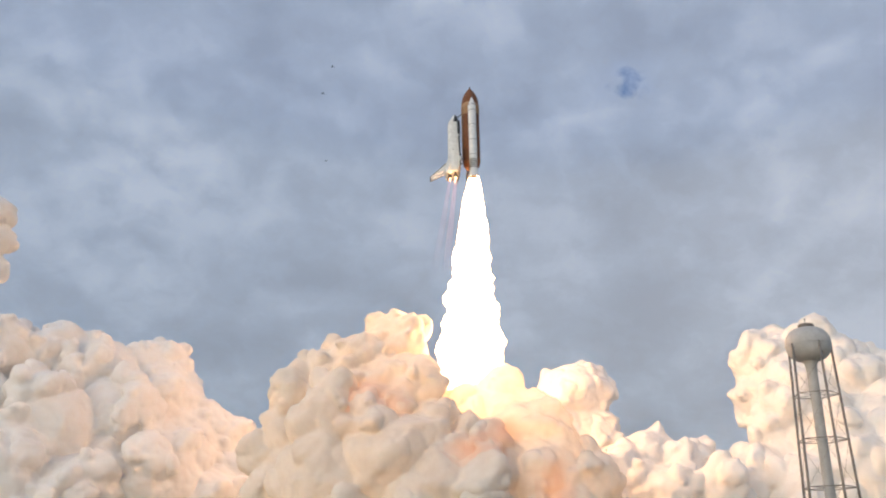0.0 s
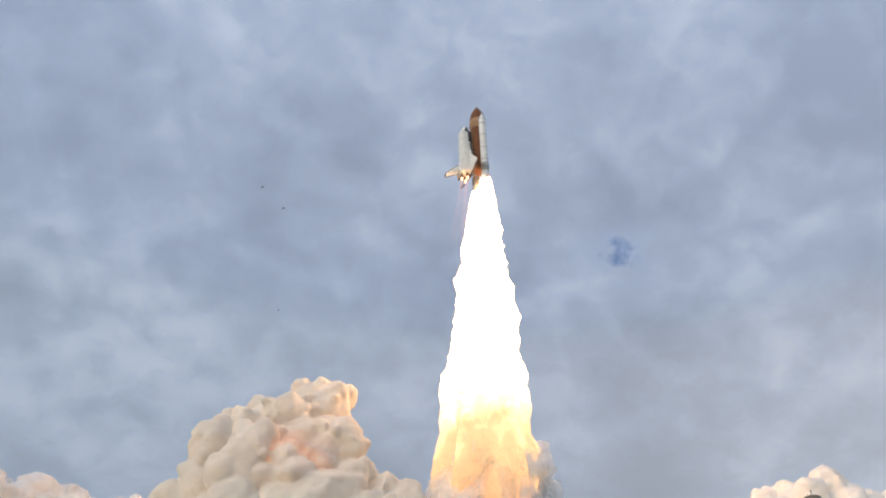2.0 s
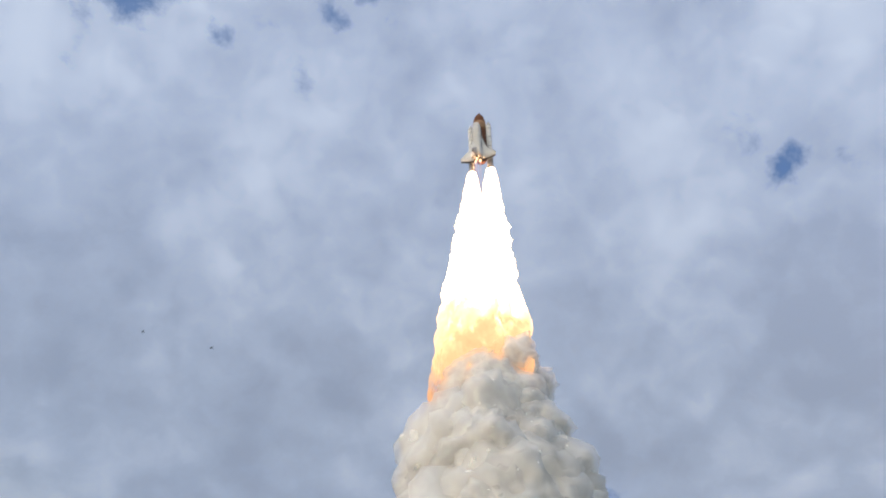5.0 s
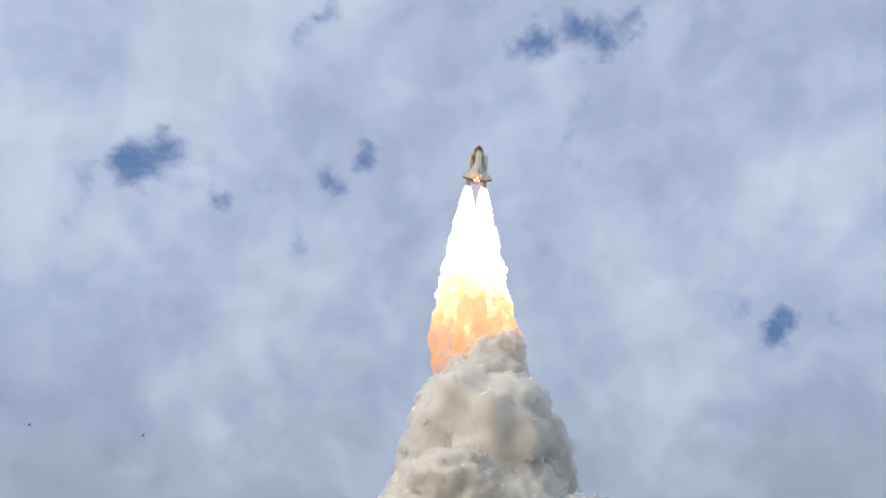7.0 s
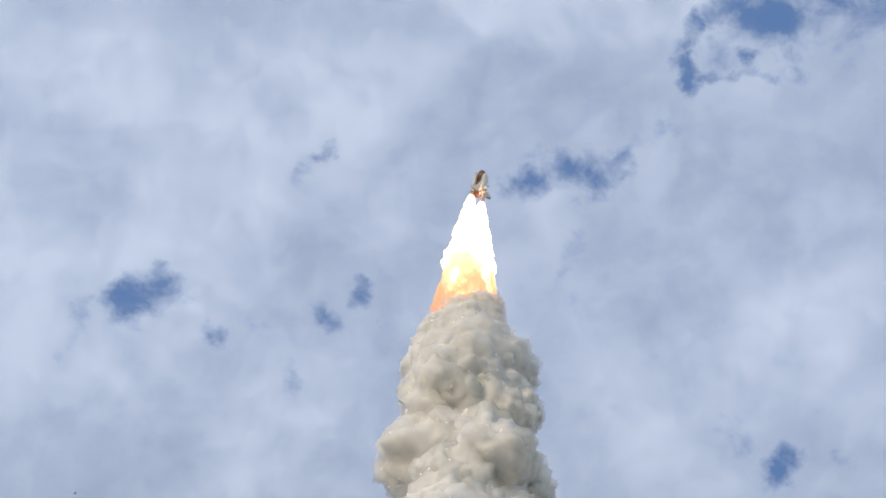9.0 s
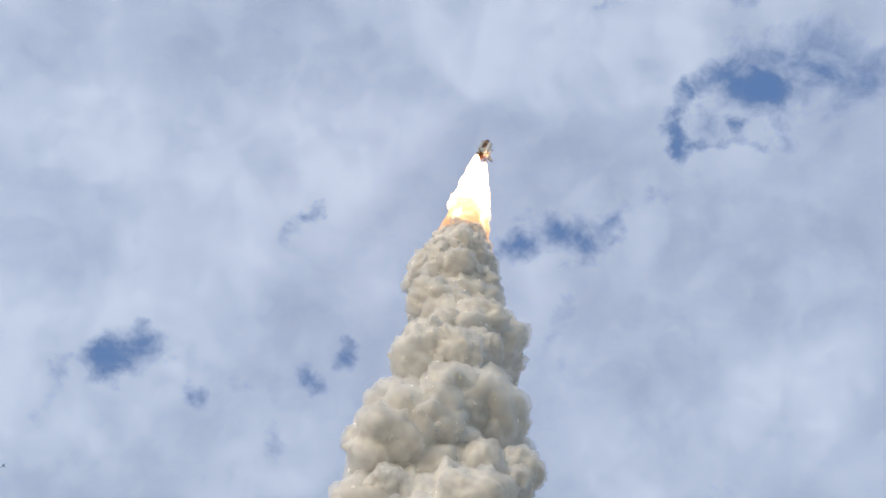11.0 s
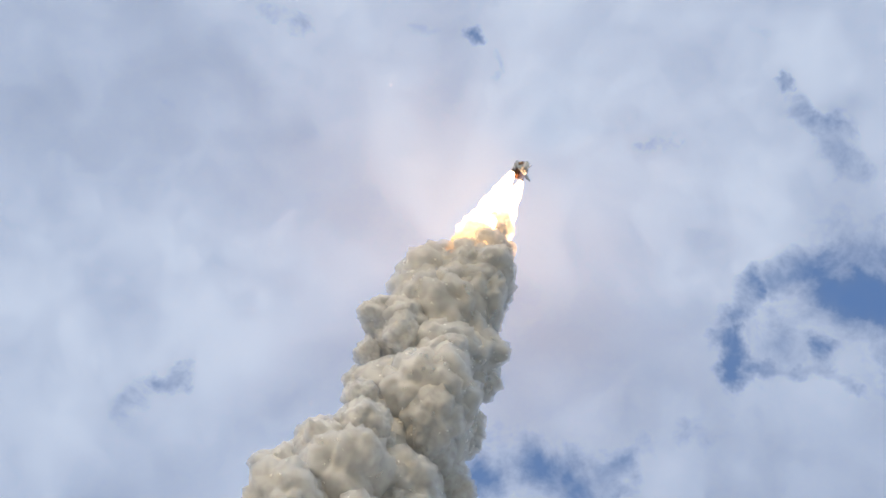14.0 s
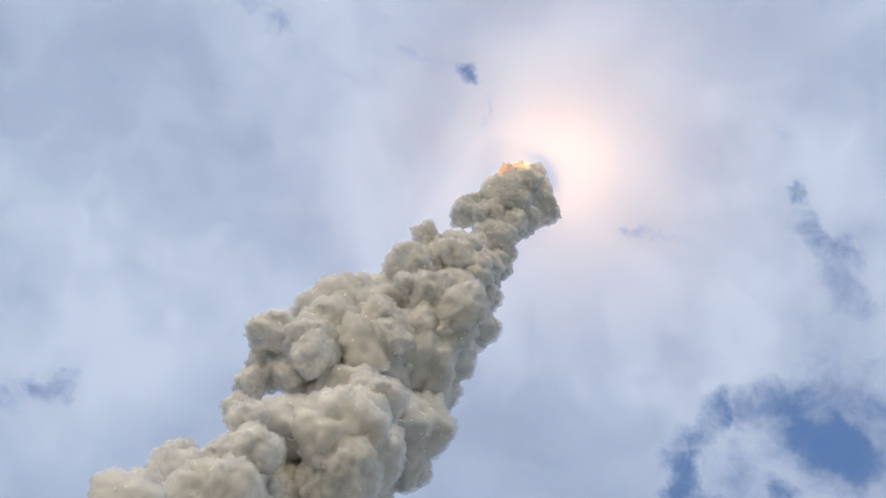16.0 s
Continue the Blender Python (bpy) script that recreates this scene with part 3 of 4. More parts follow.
    part("fin_edge", tube((12.2, 0, 13.7), (19.6, 0, 6.2), 0.34, 8, 0.28), TILE, fin, "dark leading edge")
    part("fin_tip", slab([(19.35, 0, 6.6), (19.8, 0, 6.2), (19.8, 0, 4.0), (19.35, 0, 4.0)], 0.75, (0, 1, 0)), TILE, fin, "dark tip")
    part("trailing_edge", tube((12.2, 0, 8.2), (19.6, 0, 4.0), 0.24, 8, 0.2), TILE, fin, "dark trailing edge")
    for top, low in ((12.2, 15.8), (15.9, 19.3)):
        part("rudder", slab([(top, 0, 9.35 - (top - 12.2) * 0.6), (low, 0, 9.35 - (low - 12.2) * 0.6), (low, 0, 8.3 - (low - 12.2) * 0.57), (top, 0, 8.3 - (top - 12.2) * 0.57)], 0.45, (0, 1, 0)), BLANKET, fin)
    part("body_flap", slab([(6.0, -2.9, 8.6), (6.0, 2.9, 8.6), (6.2, 2.9, 6.2), (6.2, -2.9, 6.2)], 0.4, (1, 0, 0)), TILE, orb, "black body flap")
    for x, y in ((10.4, 0), (7.9, -1.6), (7.9, 1.6)):
        bell = part("engine_bell", lathe([(0.35, 8.9), (0.6, 8.2), (1.0, 6.9), (1.2, 5.6), (1.22, 5.5), (1.1, 5.6), (0.3, 8.6)], 24, x, y), GREY_METAL, orb, "dark engine bell")
        part("hot_gas", lathe([(0.0, 6.2), (0.5, 6.0), (0.5, 5.4), (0.3, 4.6), (0.0, 4.1)], 16, x, y), BRIGHT, bell, "glowing engine exhaust")
        streak = [(0.8, 0), (0.9, -6), (1.15, -16), (1.5, -30), (1.9, -44), (0.1, -50)]
        st = part("exhaust_streak", lathe(streak, 20), STREAK, orb, "faint violet engine exhaust")
        st.location = (x, y, 5.0)
        st.rotation_euler = (0, radians(-9 if x > 9 else -6), 0)
    # stencilled marks on the side, as plain bars
    for y in (-2.66, 2.66):
        part("marking", slab([(8.6, y, 16.5), (9.1, y, 16.5), (9.1, y, 20.5), (8.6, y, 20.5)], 0.05, (0, 1, 0)), BAND, orb, "dark lettering bars", smooth=False)
    orb.location.z = -2.5


def make_flame(parent, side):
    """One booster's exhaust: a lumpy widening column that closes inside the smoke."""
    ns, nt, length = 230, 72, 212.0
    rings = []
    for i in range(ns + 1):
        s = length * (i / ns) ** 1.2
        base = 2.75 + 0.6 * (1 - math.exp(-s / 6)) + 0.104 * s
        tail = max(0.0, (s - 145) / 67)
        base *= math.sqrt(max(0.002, 1 - min(1, tail) ** 2))
        cy = side * (6.3 + 0.01 * s)
        ring = []
        for k in range(nt):
            a = k * math.tau / nt
            d = Vector((math.cos(a), math.sin(a), 0))
            grow = min(1.0, s / 40)
            q = Vector((d.x * base, d.y * base, -s))
            bump = -0.18
            for size, amp in ((1.0, 0.34), (2.3, 0.26), (5.0, 0.12)):
                f1 = noise.voronoi(q * (size / (2.2 + 0.07 * s)) + Vector((side * 9, 4, size)))[0][0]
                bump += amp * max(0.0, 1 - 1.45 * f1)
            low = 0.12 * noise.noise(Vector((d.x, d.y, s * 0.03 + side * 5)))
            r = base * (1 + grow * (bump + low))
            ring.append((r * d.x, cy + r * d.y, -0.2 - s))
        rings.append(ring)
    return part("exhaust_flame", loft(rings), FLAME, parent, "white-hot booster flame turning orange")


shuttle = tagged(new("space_shuttle"), "white winged orbiter on orange tank and twin boosters, climbing", "spacecraft")
make_tank(shuttle)
for side in (-1, 1):
    make_booster(shuttle, side)
FLAMES = [make_flame(shuttle, side) for side in (-1, 1)]
make_orbiter(shuttle)

# time, nozzle place
CLIMB = [(0, 13.7, 384.7, 179.4), (1.5, 20.2, 382.3, 247.5), (3, 26.7, 378.2, 327.5), (5.5, 32.9, 367.4, 506.1), (7, 34.4, 354, 633.4), (8.5, 38.3, 335.2, 781.8),
         (11, 60.5, 273.7, 1034.5), (12, 76.2, 242, 1129.5), (13, 92.8, 209.5, 1230), (14, 114.3, 176.3, 1329.1), (15, 136.5, 139.5, 1414.8), (15.5, 156, 132.8, 1588), (16, 184, 126, 1735)]
# time, the axis's lean east and north, the heading of the orbiter's side
LEAN = [(0, -0.011, 0.084, 5), (1.5, -0.011, 0.078, 14), (2, -0.018, 0.05, 19), (3, -0.032, -0.023, 36), (4.2, -0.03, -0.1, 62), (5.5, -0.02, -0.18, 74), (7, 0.06, -0.235, 94), (8.5, 0.116, -0.24, 118),
        (11, 0.189, -0.226, 132), (12, 0.18, -0.208, 131), (13, 0.17, -0.208, 128), (14, 0.158, -0.215, 126), (15, 0.16, -0.233, 128), (16, 0.158, -0.255, 128)]


def stack_axis(t):
    e, n, h = smooth_between(t, LEAN)
    return Vector((e, n, math.sqrt(1 - e * e - n * n))), radians(h)


def stack_pose(t):
    z, h = stack_axis(t)
    x = Vector((-math.cos(h), -math.sin(h), 0))
    x = (x - z * x.dot(z)).normalized()
    y = z.cross(x)
    m = Matrix((x, y, z)).transposed().to_4x4()
    m.translation = drawn_near(t, smooth_between(t, CLIMB))
    return m


def flame_pose(t):
    """The flame streams back along the way the boosters came, in the vehicle's space."""
    z, h = stack_axis(t)
    here = Vector(smooth_between(t, CLIMB))
    back = here
    for k in range(1, 80):
        tb = t - k * 0.05
        back = Vector(smooth_between(tb, CLIMB)) if tb > 0 else Vector(CLIMB[0][1:]) + Vector((-4, 1, -46)) * -tb
        if (here - back).length > 150:
            break
    way = (drawn_near(t, here) - drawn_near(t, back)).normalized() * 0.8 + z * 0.2
    way.x -= between(t, [(0, 0.045), (3.2, 0.06), (5.5, 0.0)])[0]
    way = stack_pose(t).to_3x3().transposed() @ way.normalized()
    return Vector((0, 0, 1)).rotation_difference(way).to_matrix().to_4x4()


# ---- smoke ----
CORE_SHAPES = [billow(((5, 0.96, 0), (4, 1.03, 1)), k + 1, SMOKE_TRAIL) for k in range(6)]
PUFF_SHAPES = [billow(((5, 0.95, 0), (4, 1.04, 1)), k + 11, SMOKE_TRAIL) for k in range(8)]
CURL_SHAPES = [billow(((4, 0.93, 0), (4, 1.06, 1)), k + 51, SMOKE_TRAIL) for k in range(6)]

trail = tagged(new("smoke_trail"), "long beige billowing exhaust trail left behind the boosters", "smoke", kind="stuff")
rng = random.Random(5)
TRAIL = []
# name, count, radii, how far out they end, where they ride behind the nozzles
for name, count, low_r, high_r, low_out, high_out, near_s, far_s, shapes in (
        ("core", 250, 20, 27, 0.0, 0.76, 208, 250, CORE_SHAPES), ("puff", 298, 13, 18, 0.4, 0.92, 172, 240, PUFF_SHAPES), ("curl", 296, 7, 13, 0.5, 0.9, 150, 225, CURL_SHAPES)):
    for i in range(count):
        born = between((i + 0.8 * rng.random()) / count, [(0, -1.8), (0.78, 14.5), (1.0, 17.6)])[0]
        r = 1.13 * rng.uniform(low_r, high_r) * between(born, [(-2, 1.0), (2, 1.05), (4, 1.2), (6.5, 1.35), (8.5, 1.4), (10.0, 1.25), (11.5, 1.1), (13.5, 1.15), (15, 0.82), (18, 0.6)])[0]
        ob = new(name, shapes[rng.randrange(len(shapes))])
        ob.parent = trail
        ob.scale = [r * rng.uniform(0.8, 1.22) for _ in range(3)]
        TRAIL.append((ob, born, rng.uniform(0, math.tau), rng.uniform(low_out, high_out), [rng.uniform(-180, 180) for _ in range(3)], rng.uniform(-9, 9), near_s + (far_s - near_s) * math.sqrt(rng.random())))


SWELL = [(-2, 0.9), (4, 1.0), (6.5, 1.15), (8.3, 1.12), (10.3, 1.1), (12, 1.25), (13.5, 1.55), (18, 1.5)]
# how far the smoke is set to the east
SHIFT = [(0, 0), (3, 4), (5.5, 10), (8, 7), (10, 0), (11, -2), (13, 2), (15, 3), (16, 0)]
ASTERN = [(-2, -5), (1, -8), (3, -8), (5.5, 8), (7, 28), (8.5, 22), (11, -4), (12.5, -32), (14, -60), (15, -50), (15.5, -36), (16, -26)]
WIND = [(-2, 8.0), (3.5, 9.0), (5, 6.0), (6.5, -3.5), (8, -6.5), (10.5, -2.8), (18, -1.5)]


def before(t):
    """The nozzle's place, also shortly before the clip."""
    return Vector(smooth_between(t, CLIMB)) if t >= 0 else Vector(CLIMB[0][1:]) + Vector((-4, 1, -46)) * -t


def puff_rows(born, ang, out, turn, spin, back):
    """Carried along at the flame's tail until it is shed, then left hanging, swelling outward."""
    rows = []
    z, _ = stack_axis(max(0.0, min(16.0, born)))
    side = Vector((1, 0, 0)) - z * z.x
    side.normalize()
    other = z.cross(side)
    way = side * math.cos(ang) + other * math.sin(ang)

    def astern(t):
        return back + between(t, ASTERN)[0]

    def carried(t):
        m = stack_pose(t) @ flame_pose(t)
        wide = between(t, [(0, 0.5), (3, 0.6), (5.5, 1.0), (12, 1.0), (15, 0.5), (16, 0.35)])[0]
        return m @ Vector((15 * wide * out * math.cos(ang), 19 * wide * out * math.sin(ang), -astern(t))) + Vector((between(t, SHIFT)[0], 0, 0))

    here = before(born)
    low = here
    for k in range(1, 120):
        low = before(born - 0.04 * k)
        if (here - low).length > astern(born):
            break
    for t in KEY_TIMES:
        if t < born:
            rows.append((t, Matrix.Translation(carried(t)) @ pose(0, 0, 0, *turn)))
        else:
            age = t - born
            spread = between(born, [(12, 20), (15, 15), (16, 12)])[0] + (58 * (1 - math.exp(-age / 4)) + 1.5 * age) * between(born, SWELL)[0]
            p = low + Vector((between(born, SHIFT)[0], 0, 0)) + way * out * spread + Vector((between(born, WIND)[0], 0, 0.5)) * age
            rows.append((t, Matrix.Translation(drawn_near(t, p)) @ pose(0, 0, 0, turn[0] + spin * age, turn[1], turn[2] + spin * 0.6 * age)))
    return rows


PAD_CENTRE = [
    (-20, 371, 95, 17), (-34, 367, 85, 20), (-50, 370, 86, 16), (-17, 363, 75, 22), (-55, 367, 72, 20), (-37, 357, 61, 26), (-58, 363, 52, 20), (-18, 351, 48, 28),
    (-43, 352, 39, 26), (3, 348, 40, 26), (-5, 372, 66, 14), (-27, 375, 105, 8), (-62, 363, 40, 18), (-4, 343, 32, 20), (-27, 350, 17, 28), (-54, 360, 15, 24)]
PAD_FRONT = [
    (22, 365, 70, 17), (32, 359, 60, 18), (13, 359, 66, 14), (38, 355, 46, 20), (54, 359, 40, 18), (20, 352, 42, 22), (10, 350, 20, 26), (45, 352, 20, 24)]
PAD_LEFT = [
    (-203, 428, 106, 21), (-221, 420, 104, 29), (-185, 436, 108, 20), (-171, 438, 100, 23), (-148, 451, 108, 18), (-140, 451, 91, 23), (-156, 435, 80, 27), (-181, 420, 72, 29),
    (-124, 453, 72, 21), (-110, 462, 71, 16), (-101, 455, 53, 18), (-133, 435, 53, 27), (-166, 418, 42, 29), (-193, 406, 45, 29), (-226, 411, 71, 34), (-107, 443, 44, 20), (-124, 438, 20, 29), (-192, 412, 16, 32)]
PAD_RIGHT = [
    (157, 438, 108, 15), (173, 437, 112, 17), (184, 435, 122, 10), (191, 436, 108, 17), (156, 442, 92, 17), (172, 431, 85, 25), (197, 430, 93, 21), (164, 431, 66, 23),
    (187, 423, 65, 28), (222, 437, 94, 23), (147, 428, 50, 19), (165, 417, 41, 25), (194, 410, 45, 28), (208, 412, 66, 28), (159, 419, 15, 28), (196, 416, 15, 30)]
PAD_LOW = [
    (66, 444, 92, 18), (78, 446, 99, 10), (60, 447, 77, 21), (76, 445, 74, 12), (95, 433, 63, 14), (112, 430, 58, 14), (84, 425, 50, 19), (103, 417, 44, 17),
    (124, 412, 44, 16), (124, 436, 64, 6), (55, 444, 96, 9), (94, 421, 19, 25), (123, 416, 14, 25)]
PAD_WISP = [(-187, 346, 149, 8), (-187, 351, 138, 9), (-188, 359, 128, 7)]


PADS = []
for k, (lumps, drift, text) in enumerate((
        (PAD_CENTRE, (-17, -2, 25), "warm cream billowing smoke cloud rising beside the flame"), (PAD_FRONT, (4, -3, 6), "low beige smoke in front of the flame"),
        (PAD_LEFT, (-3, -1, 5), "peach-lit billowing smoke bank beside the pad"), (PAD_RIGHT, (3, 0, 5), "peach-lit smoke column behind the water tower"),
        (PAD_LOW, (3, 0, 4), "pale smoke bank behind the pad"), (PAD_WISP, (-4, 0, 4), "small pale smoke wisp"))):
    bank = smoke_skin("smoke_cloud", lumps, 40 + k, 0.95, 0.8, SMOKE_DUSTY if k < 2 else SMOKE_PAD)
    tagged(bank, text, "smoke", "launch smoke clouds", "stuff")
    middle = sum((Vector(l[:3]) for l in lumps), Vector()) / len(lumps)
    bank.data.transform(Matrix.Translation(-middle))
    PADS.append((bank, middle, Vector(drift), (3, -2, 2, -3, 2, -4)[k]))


def fire_glow_material():
    """Painted glow of fire behind smoke: brightest in the middle, fading and ragged outwards."""
    m, nodes, links, bsdf = material("fire_glow_on_smoke")
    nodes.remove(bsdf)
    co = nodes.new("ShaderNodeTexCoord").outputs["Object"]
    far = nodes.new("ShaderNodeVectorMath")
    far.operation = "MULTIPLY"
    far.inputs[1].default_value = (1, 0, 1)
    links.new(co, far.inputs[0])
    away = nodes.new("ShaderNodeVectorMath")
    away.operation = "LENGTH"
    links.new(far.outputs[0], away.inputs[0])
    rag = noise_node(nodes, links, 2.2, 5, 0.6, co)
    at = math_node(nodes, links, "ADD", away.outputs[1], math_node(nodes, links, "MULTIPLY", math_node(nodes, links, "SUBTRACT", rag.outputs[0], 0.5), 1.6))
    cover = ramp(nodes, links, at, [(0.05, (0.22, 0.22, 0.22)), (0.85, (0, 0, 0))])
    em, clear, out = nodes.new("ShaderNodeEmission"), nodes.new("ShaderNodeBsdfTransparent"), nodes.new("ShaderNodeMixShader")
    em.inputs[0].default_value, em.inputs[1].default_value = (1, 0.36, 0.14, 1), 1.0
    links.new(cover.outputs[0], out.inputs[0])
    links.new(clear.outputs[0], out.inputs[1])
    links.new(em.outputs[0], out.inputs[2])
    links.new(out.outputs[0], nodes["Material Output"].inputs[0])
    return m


FIRE_GLOW = fire_glow_material()
# flat glowing lenses added on the smoke's near side: which bank, place, width, height
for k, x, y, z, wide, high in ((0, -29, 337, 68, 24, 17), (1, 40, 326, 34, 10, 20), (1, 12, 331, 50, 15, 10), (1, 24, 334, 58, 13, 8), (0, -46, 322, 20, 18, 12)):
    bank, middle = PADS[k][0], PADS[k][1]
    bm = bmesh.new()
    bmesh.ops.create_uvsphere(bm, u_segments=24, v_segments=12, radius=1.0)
    glow = part("fire_glow_lens", bm, FIRE_GLOW, bank, "orange glow laid over the smoke, like fire behind it")
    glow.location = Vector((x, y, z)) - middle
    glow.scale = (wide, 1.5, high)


# ---- water tower ----
def make_water_tower(x, y):
    tower = tagged(new("water_tower"), "grey spheroid water tank on a central column and slender legs", "water tower")
    tower.location = (x, y, 0)
    prof = [(0.0, 69.6), (2.6, 69.7)]
    for k in range(1, 24):
        a = -math.pi / 2 + math.pi * k / 24
        prof.append((6.9 * abs(math.cos(a)) ** 0.72, 75.3 + 5.5 * math.copysign(abs(math.sin(a)) ** 0.9, math.sin(a))))
    prof += [(2.0, 80.8), (0.0, 80.9)]
    tank = part("tank", lathe(prof, 56), TANK_PAINT, tower)
    part("roof_cap", lathe([(2.2, 80.6), (2.25, 81.4), (2.4, 81.5), (2.3, 81.9), (0.5, 82.3), (0.0, 82.3)], 28), STEEL, tank, "dark roof cap")
    part("beacon", lathe([(0.12, 82.2), (0.12, 83.4), (0.25, 83.5), (0.2, 83.9), (0, 84)], 10), STEEL, tank)
    part("ladder", tube((1.9, -6.0, 71), (1.6, -2.2, 81.4), 0.18, 6), STEEL, tank)
    part("girder", lathe([(6.6, 74.9), (7.0, 74.9), (7.0, 75.2), (6.6, 75.2)], 56), TANK_PAINT, tank)
    part("column", lathe([(1.55, 0), (1.55, 66), (1.9, 69), (2.4, 70)], 28), TANK_PAINT, tower)
    legs = []
    for k in range(5):
        a = radians(11 - 22.5 + 72 * k)
        legs.append((math.cos(a), math.sin(a)))

    def at(k, h):
        r = 6.7 + (74 - h) * 0.034
        return (legs[k % 5][0] * r, legs[k % 5][1] * r, h)

    for k in range(5):
        part("leg", tube(at(k, 0), at(k, 75), 0.42, 10, 0.36), STEEL, tower)
    for h in (17, 31, 45.2, 59.2):
        for k in range(5):
            part("brace", tube(at(k, h), at(k + 1, h), 0.16, 6), STEEL, tower)
        for k in range(5):
            part("spoke", tube(at(k, h), (legs[k][0] * 1.5, legs[k][1] * 1.5, h), 0.1, 6), STEEL, tower)
    for h0, h1 in ((0, 17), (17, 31), (31, 45.2), (45.2, 59.2), (59.2, 70)):
        for k in range(5):
            part("tie_rod", tube(at(k, h0), at(k + 1, h1), 0.05, 4), STEEL, tower)


make_water_tower(116.2, 279.8)


# ---- birds ----
def make_bird(span):
    bird = new("bird")
    s = span / 2
    body = loft([[(0.09 * s * r * math.cos(a), y * s, 0.09 * s * r * math.sin(a)) for a in [k * math.tau / 8 for k in range(8)]] for y, r in ((-0.5, 0.15), (-0.35, 0.9), (0, 1.5), (0.25, 1.2), (0.36, 0.9), (0.5, 0.2))])
    part("body", body, FEATHER, bird)
    for d in (-1, 1):
        part("wing", slab([(d * 0.08 * s, 0.2 * s, 0.03 * s), (d * 0.5 * s, 0.26 * s, 0.16 * s), (d * s, 0.0, 0.1 * s), (d * 0.5 * s, -0.02 * s, 0.14 * s), (d * 0.08 * s, -0.16 * s, 0.03 * s)], 0.03 * s, (0, 0, 1)), FEATHER, bird)
    part("tail", slab([(-0.05 * s, -0.4 * s, 0), (0.05 * s, -0.4 * s, 0), (0.14 * s, -0.72 * s, 0), (-0.14 * s, -0.72 * s, 0)], 0.03 * s, (0, 0, 1)), FEATHER, bird)
    return tagged(bird, "dark soaring seabird with spread wings", "bird", "birds in the sky")


BIRD_A = [(0, -26.2, 184.8, 118.0), (1.5, -37.9, 178.7, 124.2), (3.2, -51.0, 169.4, 132.4), (5.3, -67.9, 157.2, 139.7), (7, -85.4, 143.6, 144.8), (16, -178, 70, 172)]
BIRD_B = [(0, -28.6, 187.8, 112.5), (1.5, -35.1, 182.0, 120.1), (3.2, -41.4, 173.8, 129.9), (5.3, -51.9, 162.5, 140.5), (7, -63.0, 150.2, 149.5), (16, -122, 85, 199)]
BIRD_C = [(0, -28.1, 195.5, 98.5), (3.2, -44.2, 189.7, 103.9), (16, -112, 165, 124)]
BIRDS = [(make_bird(1.35), BIRD_A), (make_bird(1.3), BIRD_B), (make_bird(0.9), BIRD_C)]

def make_dragonfly():
    fly = tagged(new("dragonfly"), "grey dragonfly darting close past the camera", "insect")
    body = loft([[(r * math.cos(a), y, r * math.sin(a)) for a in [k * math.tau / 8 for k in range(8)]] for y, r in ((-0.05, 0.001), (-0.03, 0.002), (-0.005, 0.0024), (0.0, 0.004), (0.012, 0.005), (0.02, 0.0042), (0.024, 0.0018))])
    part("body", body, WING, fly)
    for d in (-1, 1):
        for y, sweep in ((0.013, 0.01), (0.003, -0.006)):
            part("wing", slab([(d * 0.004, y - 0.004, 0.003), (d * 0.004, y + 0.004, 0.003), (d * 0.022, y + sweep - 0.01, 0.006), (d * 0.022, y + sweep - 0.015, 0.006), (d * 0.01, y + sweep - 0.012, 0.005)], 0.0006, (0, 0, 1)), WING, fly, "clear grey wing")
    return fly


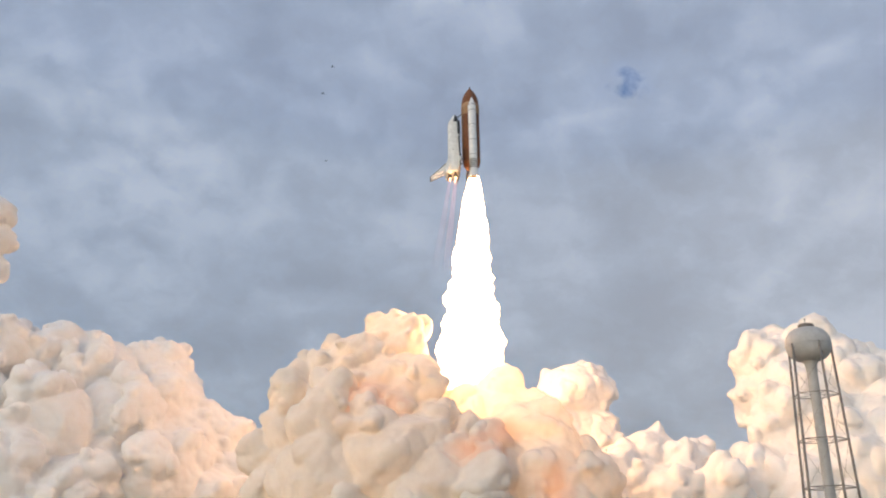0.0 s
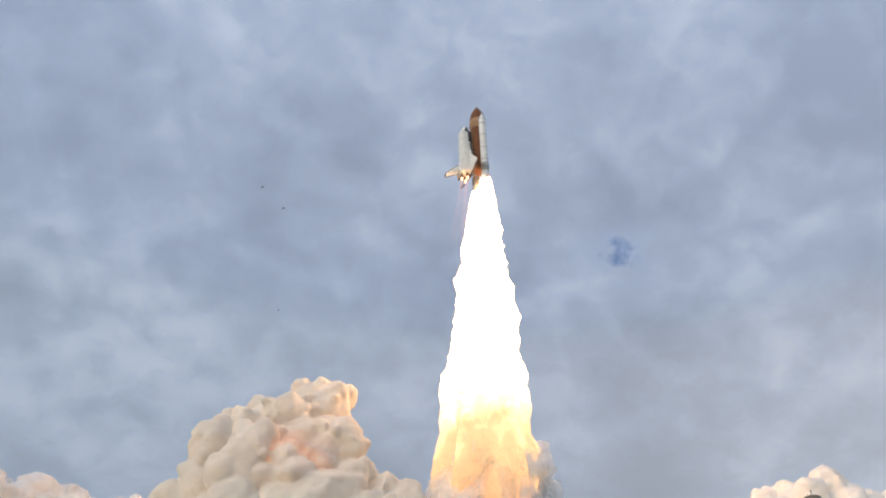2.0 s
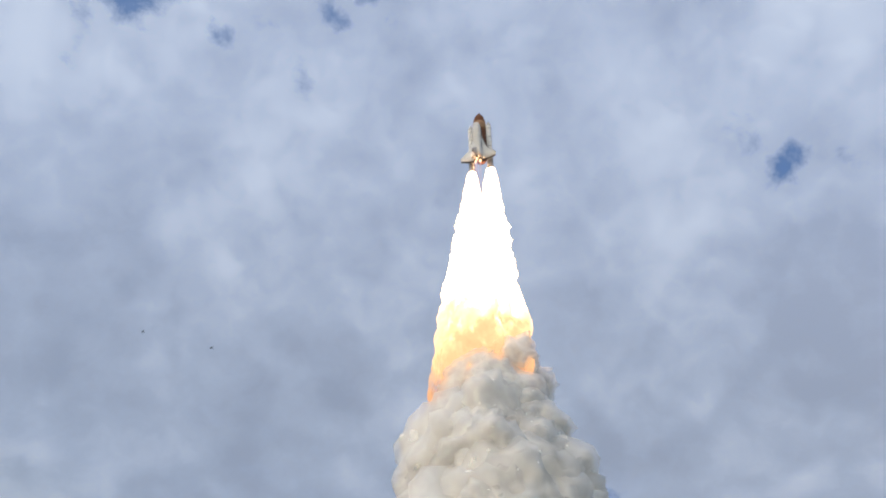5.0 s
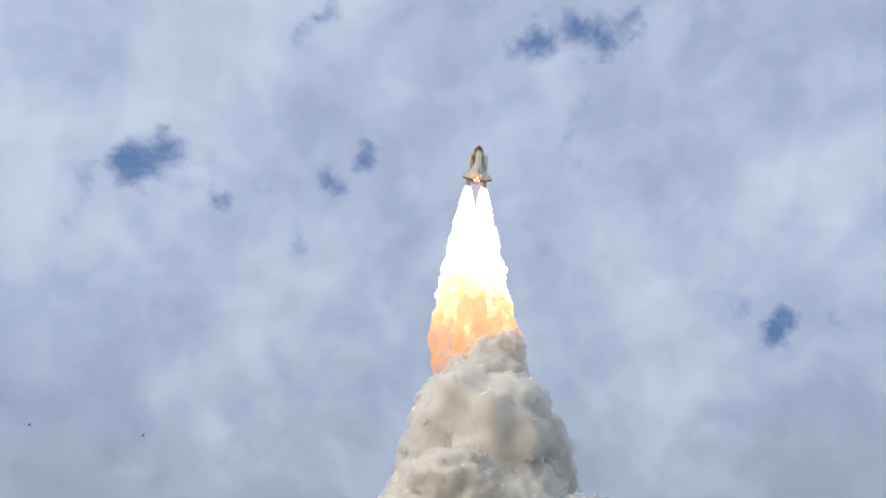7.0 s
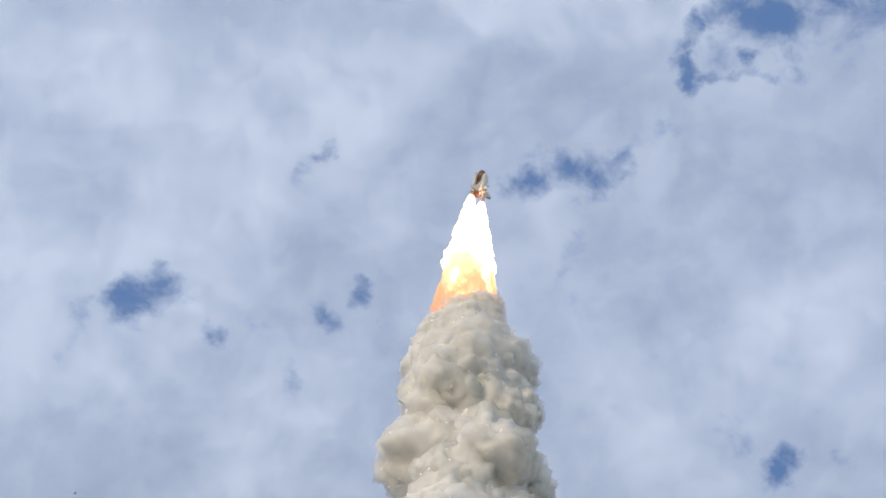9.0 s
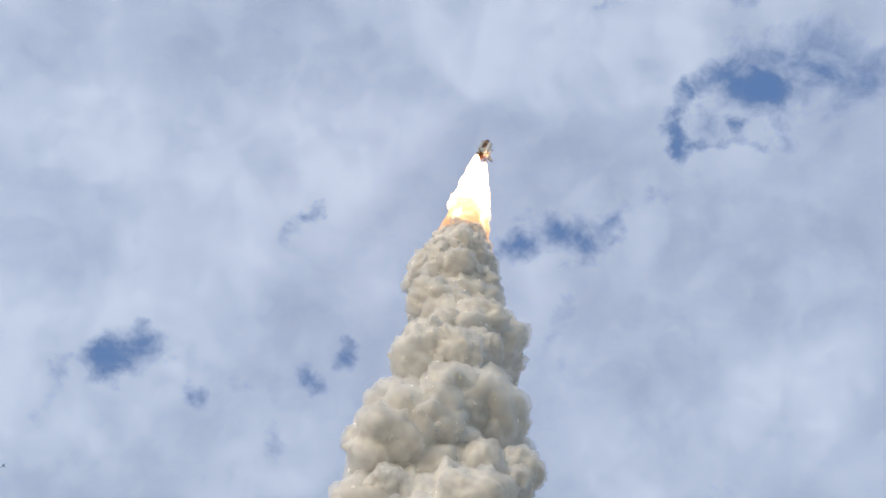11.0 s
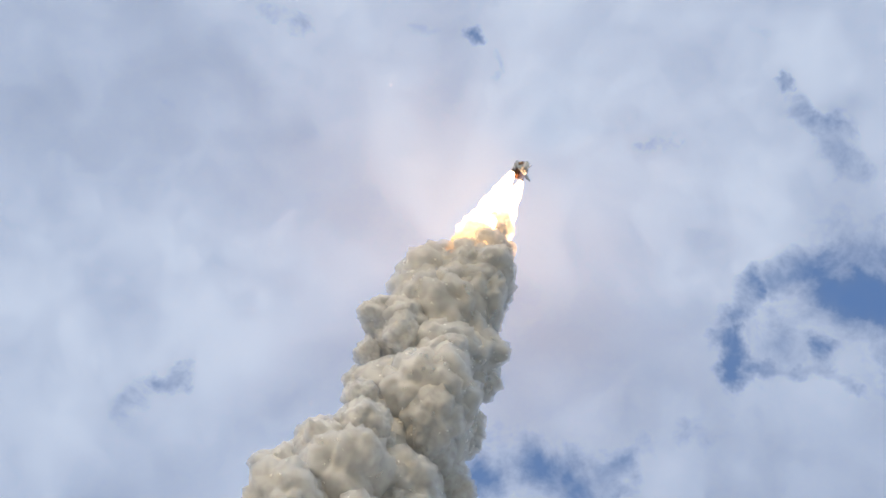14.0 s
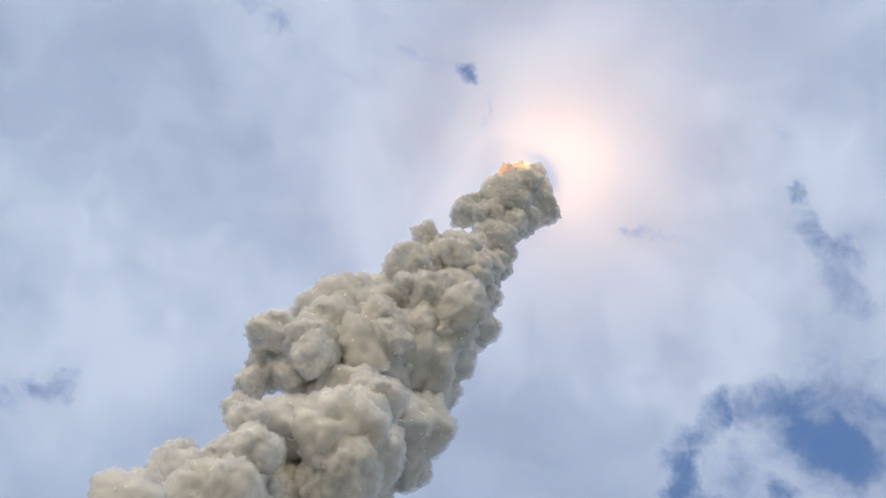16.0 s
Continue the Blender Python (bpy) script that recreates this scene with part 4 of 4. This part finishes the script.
DRAGONFLY = make_dragonfly()
CLOUD_SINK = [
    (11, 0.0, -6.8, -12.0, -11.63, 2.80, -0.57), (11.5, -0.5, -37.1, -81.0, -11.88, 2.74, -0.55), (12, -2.8, -70.4, -180.3, -12.09, 2.69, -0.54),
    (12.5, -6.4, -90.0, -270.2, -12.12, 2.67, -0.54), (13, -11.7, -101.6, -369.0, -11.98, 2.68, -0.54), (13.5, -15.7, -102.0, -444.9, -11.74, 2.68, -0.55),
    (14, -22.5, -100.3, -527.3, -11.45, 2.73, -0.56), (14.5, -31.1, -92.8, -560.3, -11.22, 2.86, -0.58), (15, -39.6, -85.2, -591.0, -10.99, 2.99, -0.61),
    (15.5, -48.1, -76.6, -621.0, -10.75, 3.12, -0.63), (16, -53.0, -68.0, -648.7, -10.52, 3.19, -0.63)]


def motions():
    near = CLOUD_H / 1550
    walk(shuttle, [(t, stack_pose(t)) for t in KEY_TIMES])
    for flame in FLAMES:
        walk(flame, [(t, flame_pose(t)) for t in KEY_TIMES])
    walk(cloud, [(0, pose(0, 0, 1.6, -11.57, 2.81, -0.57)), (8.7, pose(0, 0, 1.6, -11.57, 2.81, -0.57))] + [(r[0], pose(r[1] * near, r[2] * near, EYE.z + (r[3] - EYE.z) * near, *r[4:])) for r in CLOUD_SINK])
    for ob, *how in TRAIL:
        walk(ob, puff_rows(*how))
    for bank, at, drift, spin in PADS:
        walk(bank, [(t, Matrix.Translation(at + drift * t * (1 - t / 28)) @ pose(0, 0, 0, 0, spin * t * 0.4, spin * t)) for t in (0, 2, 4, 8, 12, 16)])
    # it darts up from below, past the lens and down again
    dart = [(0, 2.6, 3.4, 1.2, 0), (14.3, 1.3, 1.6, 2.6, 0), (14.4, 1.05, 0.9, 3.3, 60), (14.5, 1.04, 0.61, 3.44, 75), (14.6, 1.05, 0.95, 3.2, 100), (14.8, 1.9, 1.8, 2.0, 120), (16, 3.0, 4.0, 1.2, 160)]
    walk(DRAGONFLY, [(t, pose(x, y, z, 70, 20, turn + 90)) for t, x, y, z, turn in dart])
    for bird, rows in BIRDS:
        out = []
        for i in range(17):
            p, q = Vector(smooth_between(i, rows)), Vector(smooth_between(min(16, i + 0.2), rows)) - Vector(smooth_between(max(0, i - 0.2), rows))
            out.append((i, Matrix.Translation(p) @ pose(0, 0, 0, 12 * math.sin(i * 2.1), 25 * math.sin(i * 1.3), math.degrees(math.atan2(-q.x, q.y)))))
        walk(bird, out)


motions()
